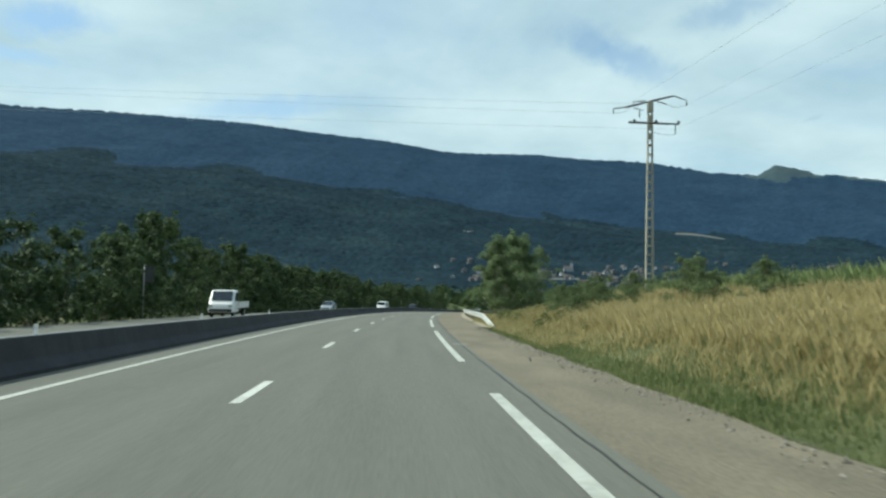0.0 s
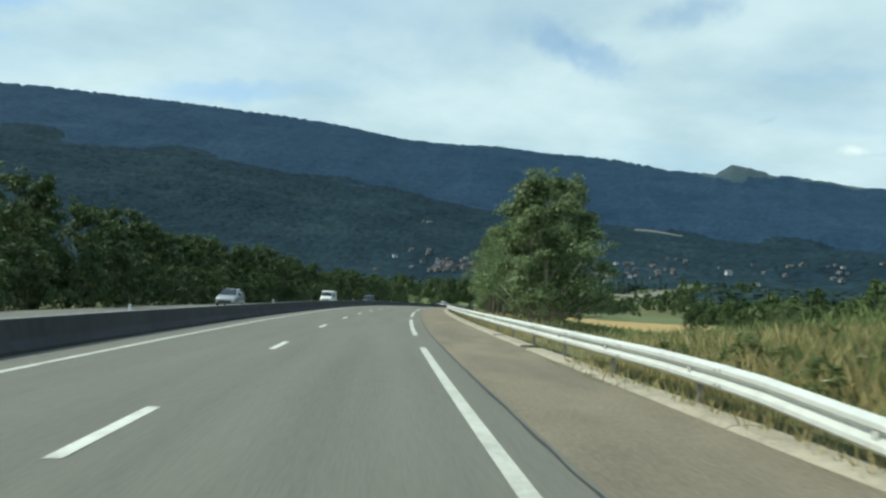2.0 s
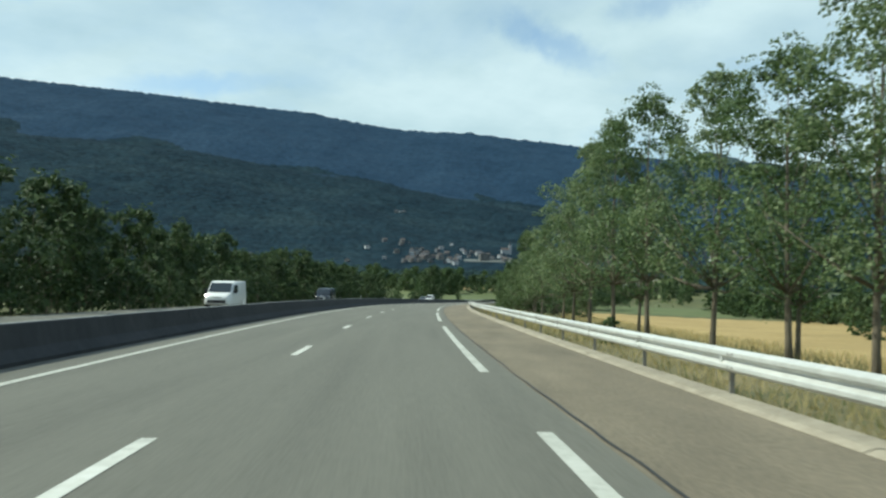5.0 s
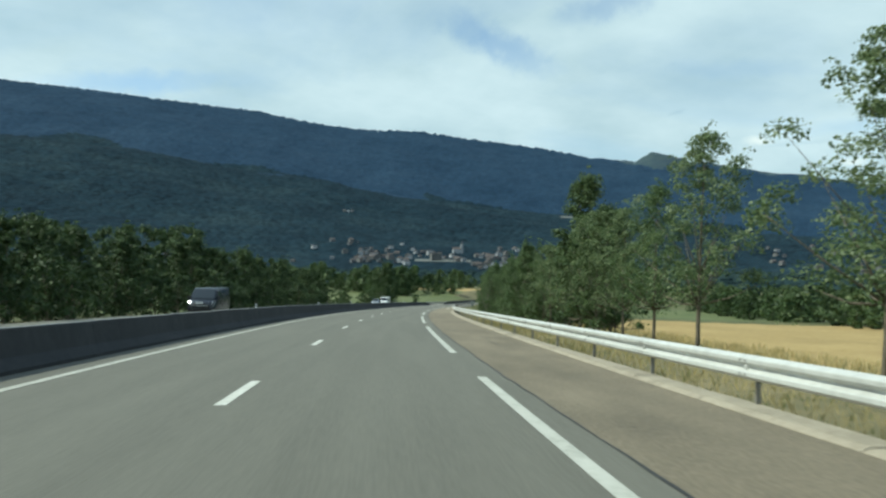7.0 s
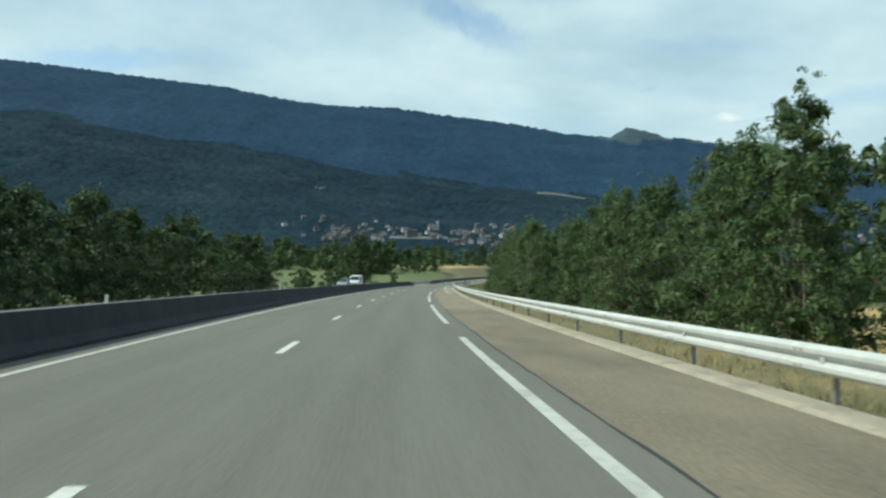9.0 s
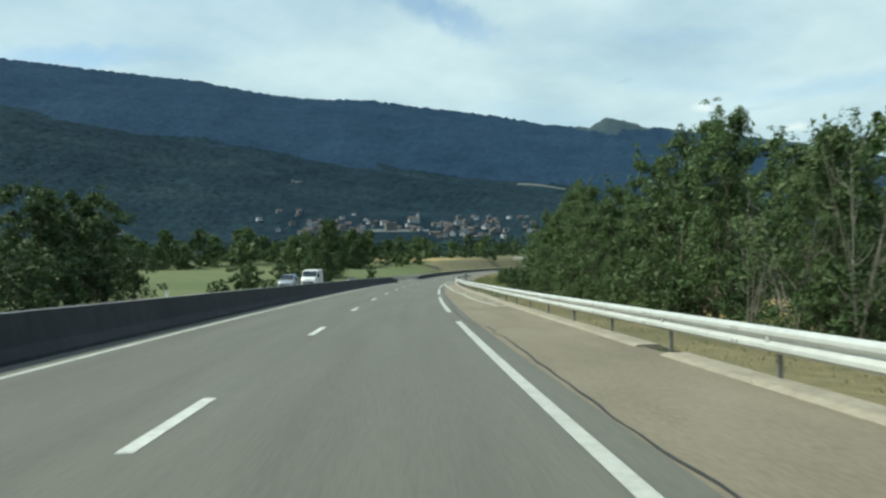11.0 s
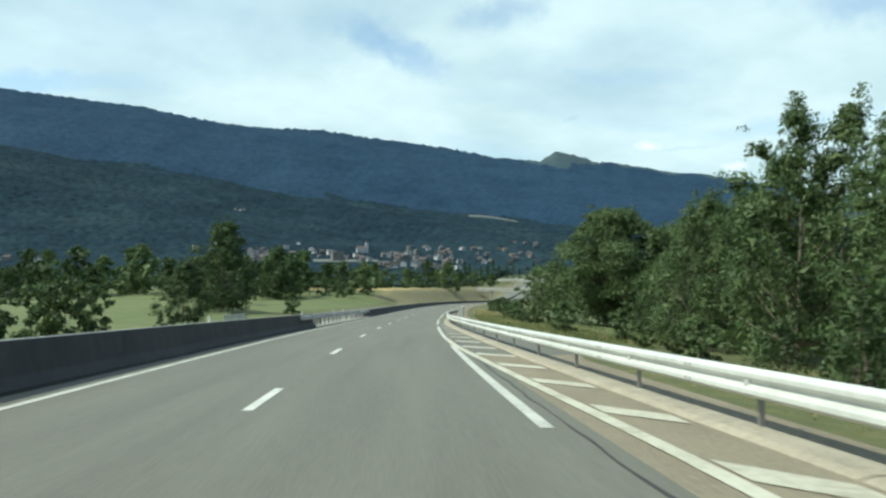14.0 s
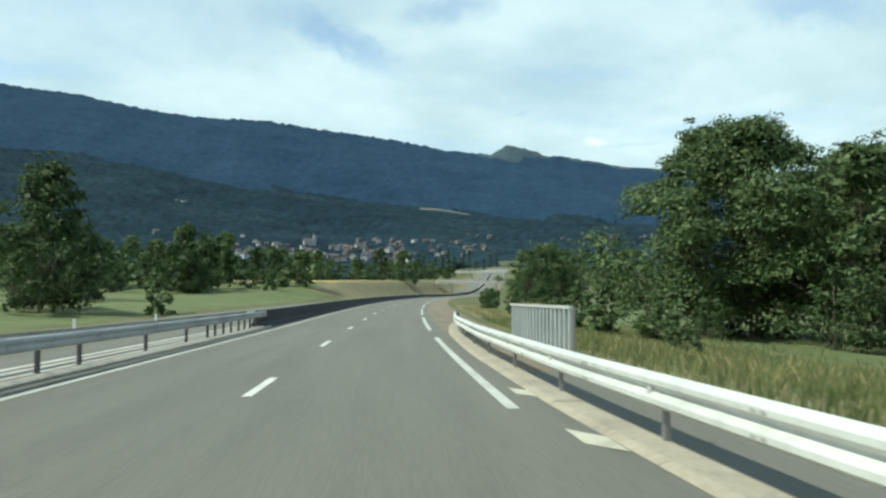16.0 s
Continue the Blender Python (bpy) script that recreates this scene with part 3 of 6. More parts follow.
# painted marks are pieces of the road
DASH = 10.48
for k in range(-3, 66):
    paint(DASH + 12 * k, DASH + 12 * k + 2.77, 0.0, 0.15, road)
for k in range(-2, 28):
    e = float(np.interp(k, [-2, 0, 3, 6, 9, 11, 14, 28], [-12.6, 36.45, 109.9, 182.6, 255.2, 303.1, 375.2, 712.2]))
    paint(e - 18.3, e, lambda s: np.interp(s, [0, 72, 100, 170, 250, 270, 295, 318, 360], [3.56, 3.57, 3.69, 3.71, 3.69, 3.64, 3.71, 3.65, 3.62]), 0.17, road, "edge_stroke", mat=PAINT_SOFT)
LEFT_LINE = lambda s: np.interp(s, [0, 25, 75, 177, 255, 300, 358, 420], [-3.05, -3.04, -2.97, -3.22, -3.33, -3.28, -3.37, -3.25])
paint(-40, 1090, LEFT_LINE, 0.15, road, "left_edge_line", mat=PAINT_SOFT)
paint(-40, 1090, -5.6, 0.17, road, "far_edge_line")
for k in range(-3, 66):
    paint(DASH + 4 + 12 * k, DASH + 6.77 + 12 * k, -8.9, 0.15, road)

# tar seam between carriageway and shoulder
ss = np.arange(-20, 336, 0.35)
SEAM_S = [0, 20, 70, 98, 120, 172, 240, 247.7, 249.3, 250.7, 251.4, 252.4, 253, 253.3, 255.6, 257.6, 265, 270.4, 271.3, 272.4, 274.1, 274.7, 275.3, 276.4, 277.5, 281, 295]
SEAM_D = [-0.2, -0.12, -0.02, 0.1, 0.05, -0.03, 0.05, 0.19, 0.24, 0.06, 0.22, 0.15, 0.14, -0.1, -0.25, -0.28, -0.2, -0.09, -0.15, -0.07, 0.05, 0.23, 0.21, 0.05, -0.07, -0.14, -0.2]
wob = np.interp(ss, SEAM_S, SEAM_D) + 0.010 * wave(ss, 0 * ss, 0.9, 11) + 0.013 * wave(ss, 0 * ss, 2.6, 12) * (1 + smooth(200, 240, ss))
tagged(ribbon("tar_seam", ss, 4.15 + wob - 0.017, 4.15 + wob + 0.02 + 0.012 * wave(ss, 0 * ss, 2.0, 13), 0.006, TAR), "dark wavering tar seam along the shoulder", "road seam", kind="structure")

# cracks in the shoulder, a short cross mark and small scars
CRACKS = [[(173.6, 5.31), (172.9, 5.42), (172.2, 5.49), (171.6, 5.36), (170.1, 5.28), (168.8, 5.33), (167.4, 5.30)],
          [(20.9, 5.55), (20.6, 5.7), (20.75, 5.85)], [(20.0, 5.42), (19.3, 5.3), (18.9, 5.24)]]
for line in CRACKS:
    a = np.array(line)
    u = np.linspace(0, len(a) - 1, len(a) * 5)
    cs, cd = np.interp(u, range(len(a)), a[:, 0]), np.interp(u, range(len(a)), a[:, 1])
    wd = 0.013 + 0.009 * np.sin(u * 3.0)
    tagged(ribbon("shoulder_crack", cs, cd - wd, cd + wd, 0.007, TAR), "dark open crack in the worn shoulder", "road crack", kind="structure")
link_mesh("cross_mark", on_road([25.42, 25.56, 25.76, 25.62], [3.78, 3.76, 4.33, 4.35], 0.008), [(0, 3, 2, 1)], PAINT, road)
link_mesh("scar", on_road([82.2, 82.3, 82.5, 82.35], [1.25, 1.50, 1.52, 1.3], 0.006), [(0, 3, 2, 1)], TAR, road)
link_mesh("scar", on_road([98.5, 98.55, 98.68, 98.6], [2.05, 2.2, 2.22, 2.08], 0.006), [(0, 3, 2, 1)], TAR, road)

# hatched nose where the slip road comes in
HATCH_LINE = lambda s: np.interp(s, [262, 271.4, 275, 285, 295, 301, 308, 318.5, 323.5, 328, 333], [6.1, 5.56, 5.40, 5.28, 4.84, 4.70, 4.60, 4.14, 3.90, 3.74, 3.66])
paint(265.6, 333, HATCH_LINE, 0.2, road, "hatch_border", 0.009, PAINT_WORN)
for k in range(26):
    s0 = 266.3 + 4.03 * k
    if s0 > 362:
        break
    ins = float(HATCH_LINE(s0)) + 0.1 if s0 < 330 else 3.85
    outd = float(rail_d(s0)) - (0.30 if s0 > 345 else 0.42)
    if outd - ins < 0.2:
        continue
    ins += 0.06
    run = 1.25 * (outd - ins)
    q = [(s0 - 0.55, ins), (s0 + 0.32, ins), (s0 - run + 0.2, outd), (s0 - run - 0.6, outd)]
    V = on_road([p[0] for p in q], [p[1] for p in q], 0.008)
    link_mesh("hatch_bar", V, [(0, 3, 2, 1)], PAINT_WORN, road)


# ---------------------------------------------------------------- barriers
def build_left_wall(s0, s1, name="concrete_barrier"):
    root = empty(name, Matrix.Identity(4), "long concrete safety barrier along the central reservation, its face coloured dark as in shade", "barrier")
    step, s = 6.0, s0
    while s < s1 - 0.5:
        e = min(s + step, s1)
        h = float(np.interp(s + 3, [25, 75, 100, 180, 250, 300], [0.63, 0.61, 0.64, 0.75, 0.79, 0.81]))
        prof = [(-4.70, -0.05), (-4.70, 0.07), (-4.52, 0.25), (-4.40, h), (-4.27, h), (-4.16, 0.25), (-3.98, 0.07), (-3.98, -0.05)]
        block = sweep("barrier_block", np.linspace(s + 0.003, e - 0.003, 4), prof[::-1], BARRIER_SHADED, root)
        sweep("lit_top", np.linspace(s, e, 3), [(-4.40, h), (-4.39, h + 0.018), (-4.28, h + 0.018), (-4.265, h)][::-1], BARRIER_LIT, block, "top edge coloured paler as in sun")
        s = e
    return root


build_left_wall(-30, 349.6)
build_left_wall(384, 1000)


_v, _f = [], []
tube(_v, _f, [(0.02, 0, 0), (-0.012, 0, 0), (-0.02, 0, 0)], [0.02, 0.02, 0.012], 8)
BOLT = bpy.data.meshes.new("bolt")
BOLT.from_pydata([tuple(p) for p in _v], [], _f)
BOLT.materials.append(POST)


RAIL_Z = 0.37


def rail_drop(s):
    """The near end of the rail bends down into the ground."""
    return np.interp(s, [41.2, 42.4, 44.2, 46.5, 49, 52], [0.80, 0.60, 0.40, 0.20, 0.05, 0.0])


def build_right_rail():
    rnd = random.Random(14)
    root = empty("guard_rail", Matrix.Identity(4), "bright galvanised steel guard rail on low posts along the shoulder", "guard rail")
    s = 41.2
    while s < 392:
        e = min(s + 4.2, 392)
        st = np.linspace(s, e + (0.12 if e < 392 else 0), 5)
        drop = rail_drop(st)
        P = [(0.0, 0.0), (-0.012, 0.006), (-0.072, 0.040), (-0.08, 0.052), (-0.08, 0.098), (-0.072, 0.110), (-0.012, 0.148), (-0.006, 0.165), (-0.012, 0.182), (-0.072, 0.220), (-0.08, 0.232), (-0.08, 0.278), (-0.072, 0.290), (-0.012, 0.324), (0.0, 0.33)]
        P = P + [(d + 0.008, z) for d, z in P[::-1]]
        Pm = np.array(P)
        V = on_road(st[:, None], rail_d(st)[:, None] + Pm[None, :, 0], RAIL_Z + Pm[None, :, 1] - drop[:, None]).reshape(-1, 3)
        F = grid_faces(len(st), len(P), True) + [tuple(range(len(P)))[::-1], tuple(range((len(st) - 1) * len(P), len(st) * len(P)))]
        beam = link_mesh("beam", V, F, STEEL, root)
        # splice bolts
        for dz in (0.075, 0.255):
            for ds in (0.06, 0.2):
                c = on_road(s + ds, float(rail_d(s + ds)) - 0.075, RAIL_Z + dz - float(rail_drop(s)))
                bolt = new("bolt", BOLT)
                bolt.parent, bolt.location = beam, c
        s = e
    s = 46.59
    while s < 391:
        pv, pf = [], []
        m = pose(0, 0, 0, 0, 0, heading(s)).to_3x3()
        low = float(rail_drop(s))
        lean = rnd.uniform(-0.02, 0.02)
        c = on_road(s, float(rail_d(s)) + 0.13, 0.16 - low)
        box(pv, pf, c, (0.055, 0.006, 0.90), m)
        for o in (-0.028, 0.028):
            box(pv, pf, Vector(c) + m @ Vector((o, 0.022 + lean * 0.1, 0)), (0.006, 0.045, 0.90), m)
        post = link_mesh("post", pv, pf, POST, root)
        pv, pf = [], []
        box(pv, pf, on_road(s, float(rail_d(s)) + 0.05, RAIL_Z + 0.165 - low), (0.11, 0.09, 0.16), m)
        link_mesh("spacer", pv, pf, POST, post)
        pv, pf = [], []
        box(pv, pf, on_road(s, float(rail_d(s)) - 0.03, RAIL_Z + 0.165 - low), (0.05, 0.06, 0.17), m)
        link_mesh("clamp", pv, pf, STEEL, post, "pale steel clamp over the beam's groove")
        s += 4.158
    return root


build_right_rail()


def build_kerb():
    root = empty("kerb", Matrix.Identity(4), "weathered pale concrete kerb strip under the guard rail", "kerb", kind="structure")
    rnd = random.Random(4)
    s = 42.0
    while s < 392:
        L = rnd.choice((3.0, 3.9, 4.5))
        e = min(s + L, 392)
        st = np.linspace(s + 0.012, e - 0.012, 3)
        skip = 0.0
        for a, b in ((61.95, 63.1), (69.1, 69.5), (174.6, 175.0), (245.4, 246.9)):     # broken places
            if s < a < e:
                e, skip = a, b - a
        if e - s > 0.3:
            st = np.linspace(s + 0.012, e - 0.012, 3)
            z = 0.045 + rnd.uniform(-0.005, 0.005)
            a, b = (-0.34 if s < 320 else -0.30), 0.17
            sweep("kerb_stone", st, [(a, -0.05), (a, 0.004), (a + 0.07, z - 0.012), (a + 0.12, z), (b - 0.03, z), (b, z - 0.02), (b, -0.35)][::-1], CONCRETE, root, offset=rail_d(st) + rnd.uniform(-0.006, 0.006))
        s = e + skip
    return root


build_kerb()


# ---------------------------------------------------------------- trees
def leaf_cloud(rs, centres, spread, count, size, core=0.0):
    """Leaf quads on the outer side of each clump, facing out and up; core: share of large inner leaves."""
    k = rs.randint(0, len(centres), count)
    way = rs.normal(size=(count, 3))
    way /= np.linalg.norm(way, axis=1, keepdims=True) + 1e-6
    way[:, 2] = np.where(way[:, 2] < -0.35, -way[:, 2], way[:, 2])
    deep = rs.uniform(0, 1, count) < core
    far = np.where(deep, rs.uniform(0.0, 0.75, count), rs.uniform(0.12, 1.0, count) ** 0.42)
    c = centres[k] + way * (far * spread[k])[:, None] * np.array([1.0, 1.0, 0.78])
    n = way * 0.75 + np.array([0, 0, 0.35]) + rs.normal(size=(count, 3)) * 0.5
    n /= np.linalg.norm(n, axis=1, keepdims=True)
    u = np.cross(n, rs.normal(size=(count, 3)))
    u /= np.linalg.norm(u, axis=1, keepdims=True) + 1e-6
    w = np.cross(n, u)
    sz = (size * rs.uniform(0.55, 1.35, count) * np.where(deep, 2.4, 1.0))[:, None]
    p, q = u * sz * 0.5, w * sz * 0.36
    droop = np.array([0, 0, -0.10]) * sz
    return np.stack([c - p + droop, c - q, c + p + droop, c + q], 1)


def make_tree(name, seed, h, rad, clear, leaf, count, size, label, group="", stems=1, slim=1.0, lean=0.25, clumps=26, bark=None, category="tree", puff=1.0, core=0.0, shoots=0, coarse=False):
    """Trunk with limbs that carry the crown's clumps of leaves. clear: bare part of the trunk."""
    rs = np.random.RandomState(seed)
    root = empty(name, Matrix.Identity(4), label, category, group)
    tv, tf = [], []
    zc = clear * h
    C, R = [], []
    tops = []
    for st in range(stems):
        a = rs.uniform(0, 6.28)
        bx, by = (0, 0) if stems == 1 else (0.25 * rad * math.cos(a), 0.25 * rad * math.sin(a))
        tx, ty = bx + lean * rs.normal() * 0.6, by + lean * rs.normal() * 0.6
        top = h * rs.uniform(0.86, 0.96)
        r0 = 0.0105 * h / math.sqrt(stems) + 0.02
        pts, rr = [], []
        for u in np.linspace(0, 1, 8):
            pts.append((bx + (tx - bx) * u + 0.05 * h * 0.2 * math.sin(3 * u + seed + st), by + (ty - by) * u + 0.05 * h * 0.2 * math.sin(2.3 * u + 2 * seed), -0.4 + (top + 0.4) * u))
            rr.append(max(0.012, r0 * (1 - 0.93 * u) * (1.25 if u == 0 else 1)))
        tube(tv, tf, pts, rr, 7)
        tops.append(pts)
    for k in range(clumps):
        u = (k + rs.uniform(0, 1)) / clumps
        z = zc + (h - zc) * u
        env = rad * slim * (math.sin(math.pi * min(1, 0.16 + 0.84 * u) ** 0.8) ** 0.75 * 0.95 + 0.08)
        a = k * 2.4 + rs.uniform(-0.5, 0.5)
        rr0 = env * rs.uniform(0.35, 1.0) if rs.uniform() > 0.25 else env * rs.uniform(0, 0.4)
        base = tops[k % stems]
        i = min(7, int(u * 6) + 1)
        ctr = np.array([base[i][0] + rr0 * math.cos(a), base[i][1] + rr0 * math.sin(a), z])
        sp = puff * rad * rs.uniform(0.22, 0.42) * (1.0 - 0.35 * u)
        ctr[2] = min(ctr[2], h - sp * 0.3)
        C.append(ctr); R.append(sp)
        if k % 2 == 0 or stems > 1:
            j = max(1 if zc < 2 else 2, int((max(z - rr0 * 0.9, zc * 0.8) / h) * 7))
            b = base[min(7, j)]
            mid = ((b[0] * 0.5 + ctr[0] * 0.5), (b[1] * 0.5 + ctr[1] * 0.5), b[2] * 0.45 + ctr[2] * 0.55 - 0.02 * h)
            r1 = 0.005 * h * (1.15 - u)
            tube(tv, tf, [b, mid, tuple(ctr)], [r1, r1 * 0.7, r1 * 0.25], 4)
    C, R = np.array(C), np.array(R)
    if category != "weed":
        link_mesh("trunk", tv, tf, bark or BARK, root, True, "grey-brown bark")
    V = leaf_cloud(rs, C, R, int(count * 0.9), size, core)
    # sprays that break the outline
    tips = C + (C - np.array([0, 0, (zc + h) / 2])) * rs.uniform(0.05, 0.3, (len(C), 1))
    V2 = leaf_cloud(rs, tips, R * 0.45, int(count * 0.1), size * 0.9)
    parts = [V, V2]
    if shoots:          # upright leafy shoots along the top
        pick = rs.permutation(np.argsort(-C[:, 2])[:int(len(C) * 0.6)])[:shoots]
        cols, wide = [], []
        for k in pick:
            up = rs.uniform(0.06, 0.12) * h
            bx, by = rs.normal(0, 0.4 * R[k], 2)
            for u in np.linspace(0, 1, 6):
                cols.append((C[k][0] + bx, C[k][1] + by, C[k][2] + R[k] * 0.3 + up * u)); wide.append(0.5 * (1.15 - 0.8 * u))
        parts.append(leaf_cloud(rs, np.array(cols), np.array(wide), shoots * 130, size))
    V = np.concatenate(parts)
    quad_mesh("crown", V[:, :3] if coarse else V, leaf, root)
    return root


def stand(ob, s, d, scale=1.0, turn=0.0, copy=True, sink=0.05, tall=1.0):
    """Sets a thing, or a copy of it, on the land at s, d."""
    p = on_road(s, d)
    z, _, _ = land(np.array([p[0]]), np.array([p[1]]))
    m = Matrix.Translation((p[0], p[1], float(z[0]) - sink)) @ Matrix.Rotation(turn, 4, "Z") @ Matrix.Diagonal((scale, scale, scale * tall, 1))
    if copy:       # the copy takes over the scale of its model, so undo that
        return copy_thing(ob, m @ Matrix.Diagonal((1 / ob.scale[0], 1 / ob.scale[1], 1 / ob.scale[2], 1)))
    ob.matrix_basis = m
    return ob


def plant(protos, places, seed=1, smin=0.88, smax=1.14):
    rnd = random.Random(seed)
    used = set()
    for s, d, *k in places:
        i = rnd.randrange(len(protos)) if len(k) < 2 else k[1]
        sc = rnd.uniform(smin, smax) * (k[0] if k else 1.0)
        stand(protos[i], s, d, sc, rnd.uniform(0, 6.28), copy=i in used, tall=rnd.uniform(0.94, 1.08))
        used.add(i)
    for i, p in enumerate(protos):
        if i not in used:
            stand(p, places[0][0] + 3 + i, places[0][1] + 4, 0.9, 0.0, copy=False)


LB_ROW = "slender young roadside tree with airy green leaves and pale trunk"
row = [make_tree("roadside_tree", 10 + i, 11.0, 3.5, 0.25, (LEAF_PALE, LEAF, LEAF_PALE)[i], 11500, 0.145, LB_ROW, "row of roadside trees", slim=(1.0, 0.9, 1.0)[i], clumps=60, puff=0.92) for i in range(3)]
big_row = make_tree("broad_roadside_tree", 31, 8.7, 3.0, 0.16, LEAF_PALE, 22000, 0.15, "broad leafy tree with several pale stems behind the guard rail", "row of roadside trees", stems=3, clumps=64, puff=1.15, core=0.08, bark=PALEBARK)
stand(big_row, 84.0, 10.8, 0.97, 0.6, copy=False)


def top_scale(s, d, top, h):
    """Scale that brings a plant h high up to a top level above the road."""
    p = on_road(s, d)
    z, _, _ = land(np.array([p[0]]), np.array([p[1]]))
    return (top + float(on_road(s, 0)[2]) - float(z[0])) / h


stand(big_row, 88.5, 12.4, top_scale(88.5, 12.4, 8.7, 8.7), 2.6)
tall = make_tree("tall_roadside_tree", 37, 9.6, 2.5, 0.10, LEAF_MID, 13000, 0.15, "tall dense narrow roadside tree", "row of roadside trees", stems=2, clumps=54, puff=1.15, core=0.1, shoots=8)
stand(tall, 190.5, 12.8, top_scale(190.5, 12.8, 8.6, 9.6), 1.6, copy=False)
stand(tall, 186.0, 13.6, top_scale(186, 13.6, 6.2, 9.6), 3.6)
rnd = random.Random(12)
places = []
for s, d, top in ((94, 12.4, 9.6), (98.8, 12.5, 9.9), (105.3, 12.5, 10.2), (112, 12.5, 9.0), (118.6, 12.5, 8.8), (122.9, 12.6, 9.2), (128, 12.5, 9.5), (135.7, 12.5, 10.2), (142.6, 12.6, 10.6), (148.2, 12.6, 10.6),
                  (155.5, 12.8, 10.2), (161.5, 13.2, 8.6), (171.6, 12.8, 7.6), (176.3, 12.8, 6.3), (182.3, 13.2, 6.0), (187.2, 13.0, 6.6), (195.4, 13.2, 6.4), (199.5, 12.6, 5.8), (101, 16.5, 8.6), (131, 16.8, 8.8), (152, 16.5, 9.0)):
    places.append((s, d, top_scale(s, d, top, 11.9)))
plant(row, places, 3, 0.97, 1.03)

LB_GROVE = "dense dark green tree of the roadside thicket"
grove = [make_tree("thicket_tree", 50 + i, 10.4, (3.3, 3.7, 3.0)[i], 0.05, (LEAF, LEAF_MID, LEAF)[i], 16000, 0.20, LB_GROVE, "roadside thicket", stems=2, clumps=64, puff=1.05, core=0.18, shoots=16, coarse=True) for i in range(3)]
backs = [make_tree("thicket_tree", 54 + i, 10.4, 3.6, 0.06, (LEAF_MID, LEAF)[i], 2600, 0.36, LB_GROVE, "roadside thicket", stems=2, clumps=40, core=0.2, shoots=5, coarse=True) for i in range(2)]
THICKET_S = [196, 204, 213, 225, 240, 249, 254, 259, 263, 267, 271, 276, 281, 285, 289, 293, 297, 301, 305, 309, 316, 322, 328, 332, 336, 340, 343, 346, 350]
THICKET_H = [6.2, 5.7, 6.5, 6.2, 5.3, 5.0, 6.2, 7.4, 7.4, 6.3, 6.0, 6.4, 6.7, 6.9, 6.2, 5.0, 4.5, 4.4, 4.3, 4.9, 6.0, 7.0, 8.6, 7.2, 7.2, 8.4, 5.8, 4.8, 4.6]
places = []
for s in np.arange(202, 349, 4.3):
    s = float(s) + rnd.uniform(-1.0, 1.0)
    d = 12.7 + smooth(298, 332, s) * 4.2 + rnd.uniform(-0.6, 0.6)
    places.append((s, d, top_scale(s, d, float(np.interp(s, THICKET_S, THICKET_H)), 11.4)))
plant(grove, places, 5, 0.94, 1.04)
places = []
for s in np.arange(200, 352, 5.5):
    d = 17.2 + 4.6 * smooth(290, 320, s) + rnd.uniform(-1.0, 1.4)
    places.append((float(s), d, top_scale(s, d, float(np.interp(s, THICKET_S, THICKET_H)) * 0.98, 10.4)))
for s in np.arange(244, 370, 14.0):
    d = 24 + rnd.uniform(-1.5, 2)
    places.append((float(s), d, top_scale(s, d, float(np.interp(s, THICKET_S, THICKET_H)) * 1.02, 10.4)))
plant(backs, places, 7, 0.92, 1.05)


GREYBARK = material("grey_bark", (0.21, 0.195, 0.16), 0.95, grain=8, blotch=1.5, bump=0.3)


def make_sapling(seed, h, label):
    """Leafless stems that fan out of one foot, each with a few twigs on it."""
    rs = np.random.RandomState(seed)
    root = empty("bare_sapling", Matrix.Identity(4), label, "tree", "roadside thicket")
    for st in range(4):
        v, f = [], []
        a, out = rs.uniform(0, 6.28), rs.uniform(0.12, 0.32) * h
        pts = []
        for u in np.linspace(0, 1, 7):
            pts.append((out * u ** 1.5 * math.cos(a) + 0.05 * math.sin(5 * u + st), out * u ** 1.5 * math.sin(a) + 0.05 * math.sin(4 * u + seed), -0.3 + (h * rs.uniform(0.97, 1) + 0.3) * u))
        tube(v, f, pts, [0.026 * (1 - 0.85 * k / 6) for k in range(7)], 6)
        stem = link_mesh("stem", v, f, GREYBARK, root, True)
        for k in range(9):
            i = 2 + k % 5
            b = Vector(pts[i])
            e = a + rs.uniform(-1.6, 1.6)
            L = h * rs.uniform(0.10, 0.2)
            v, f = [], []
            m = b + Vector((0.45 * L * math.cos(e), 0.45 * L * math.sin(e), 0.35 * L))
            tube(v, f, [tuple(b), tuple(m), tuple(b + Vector((0.7 * L * math.cos(e), 0.7 * L * math.sin(e), 0.9 * L)))], [0.009, 0.007, 0.004], 4)
            link_mesh("twig", v, f, GREYBARK, stem)
    return root


for k, (s, d, h) in enumerate(((247.2, 11.0, 4.2), (249.9, 11.0, 3.3), (253.0, 11.4, 2.8))):
    stand(make_sapling(61 + k, h, "leafless pale multi-stemmed sapling before the thicket"), s, d, 1.0, s, copy=False)

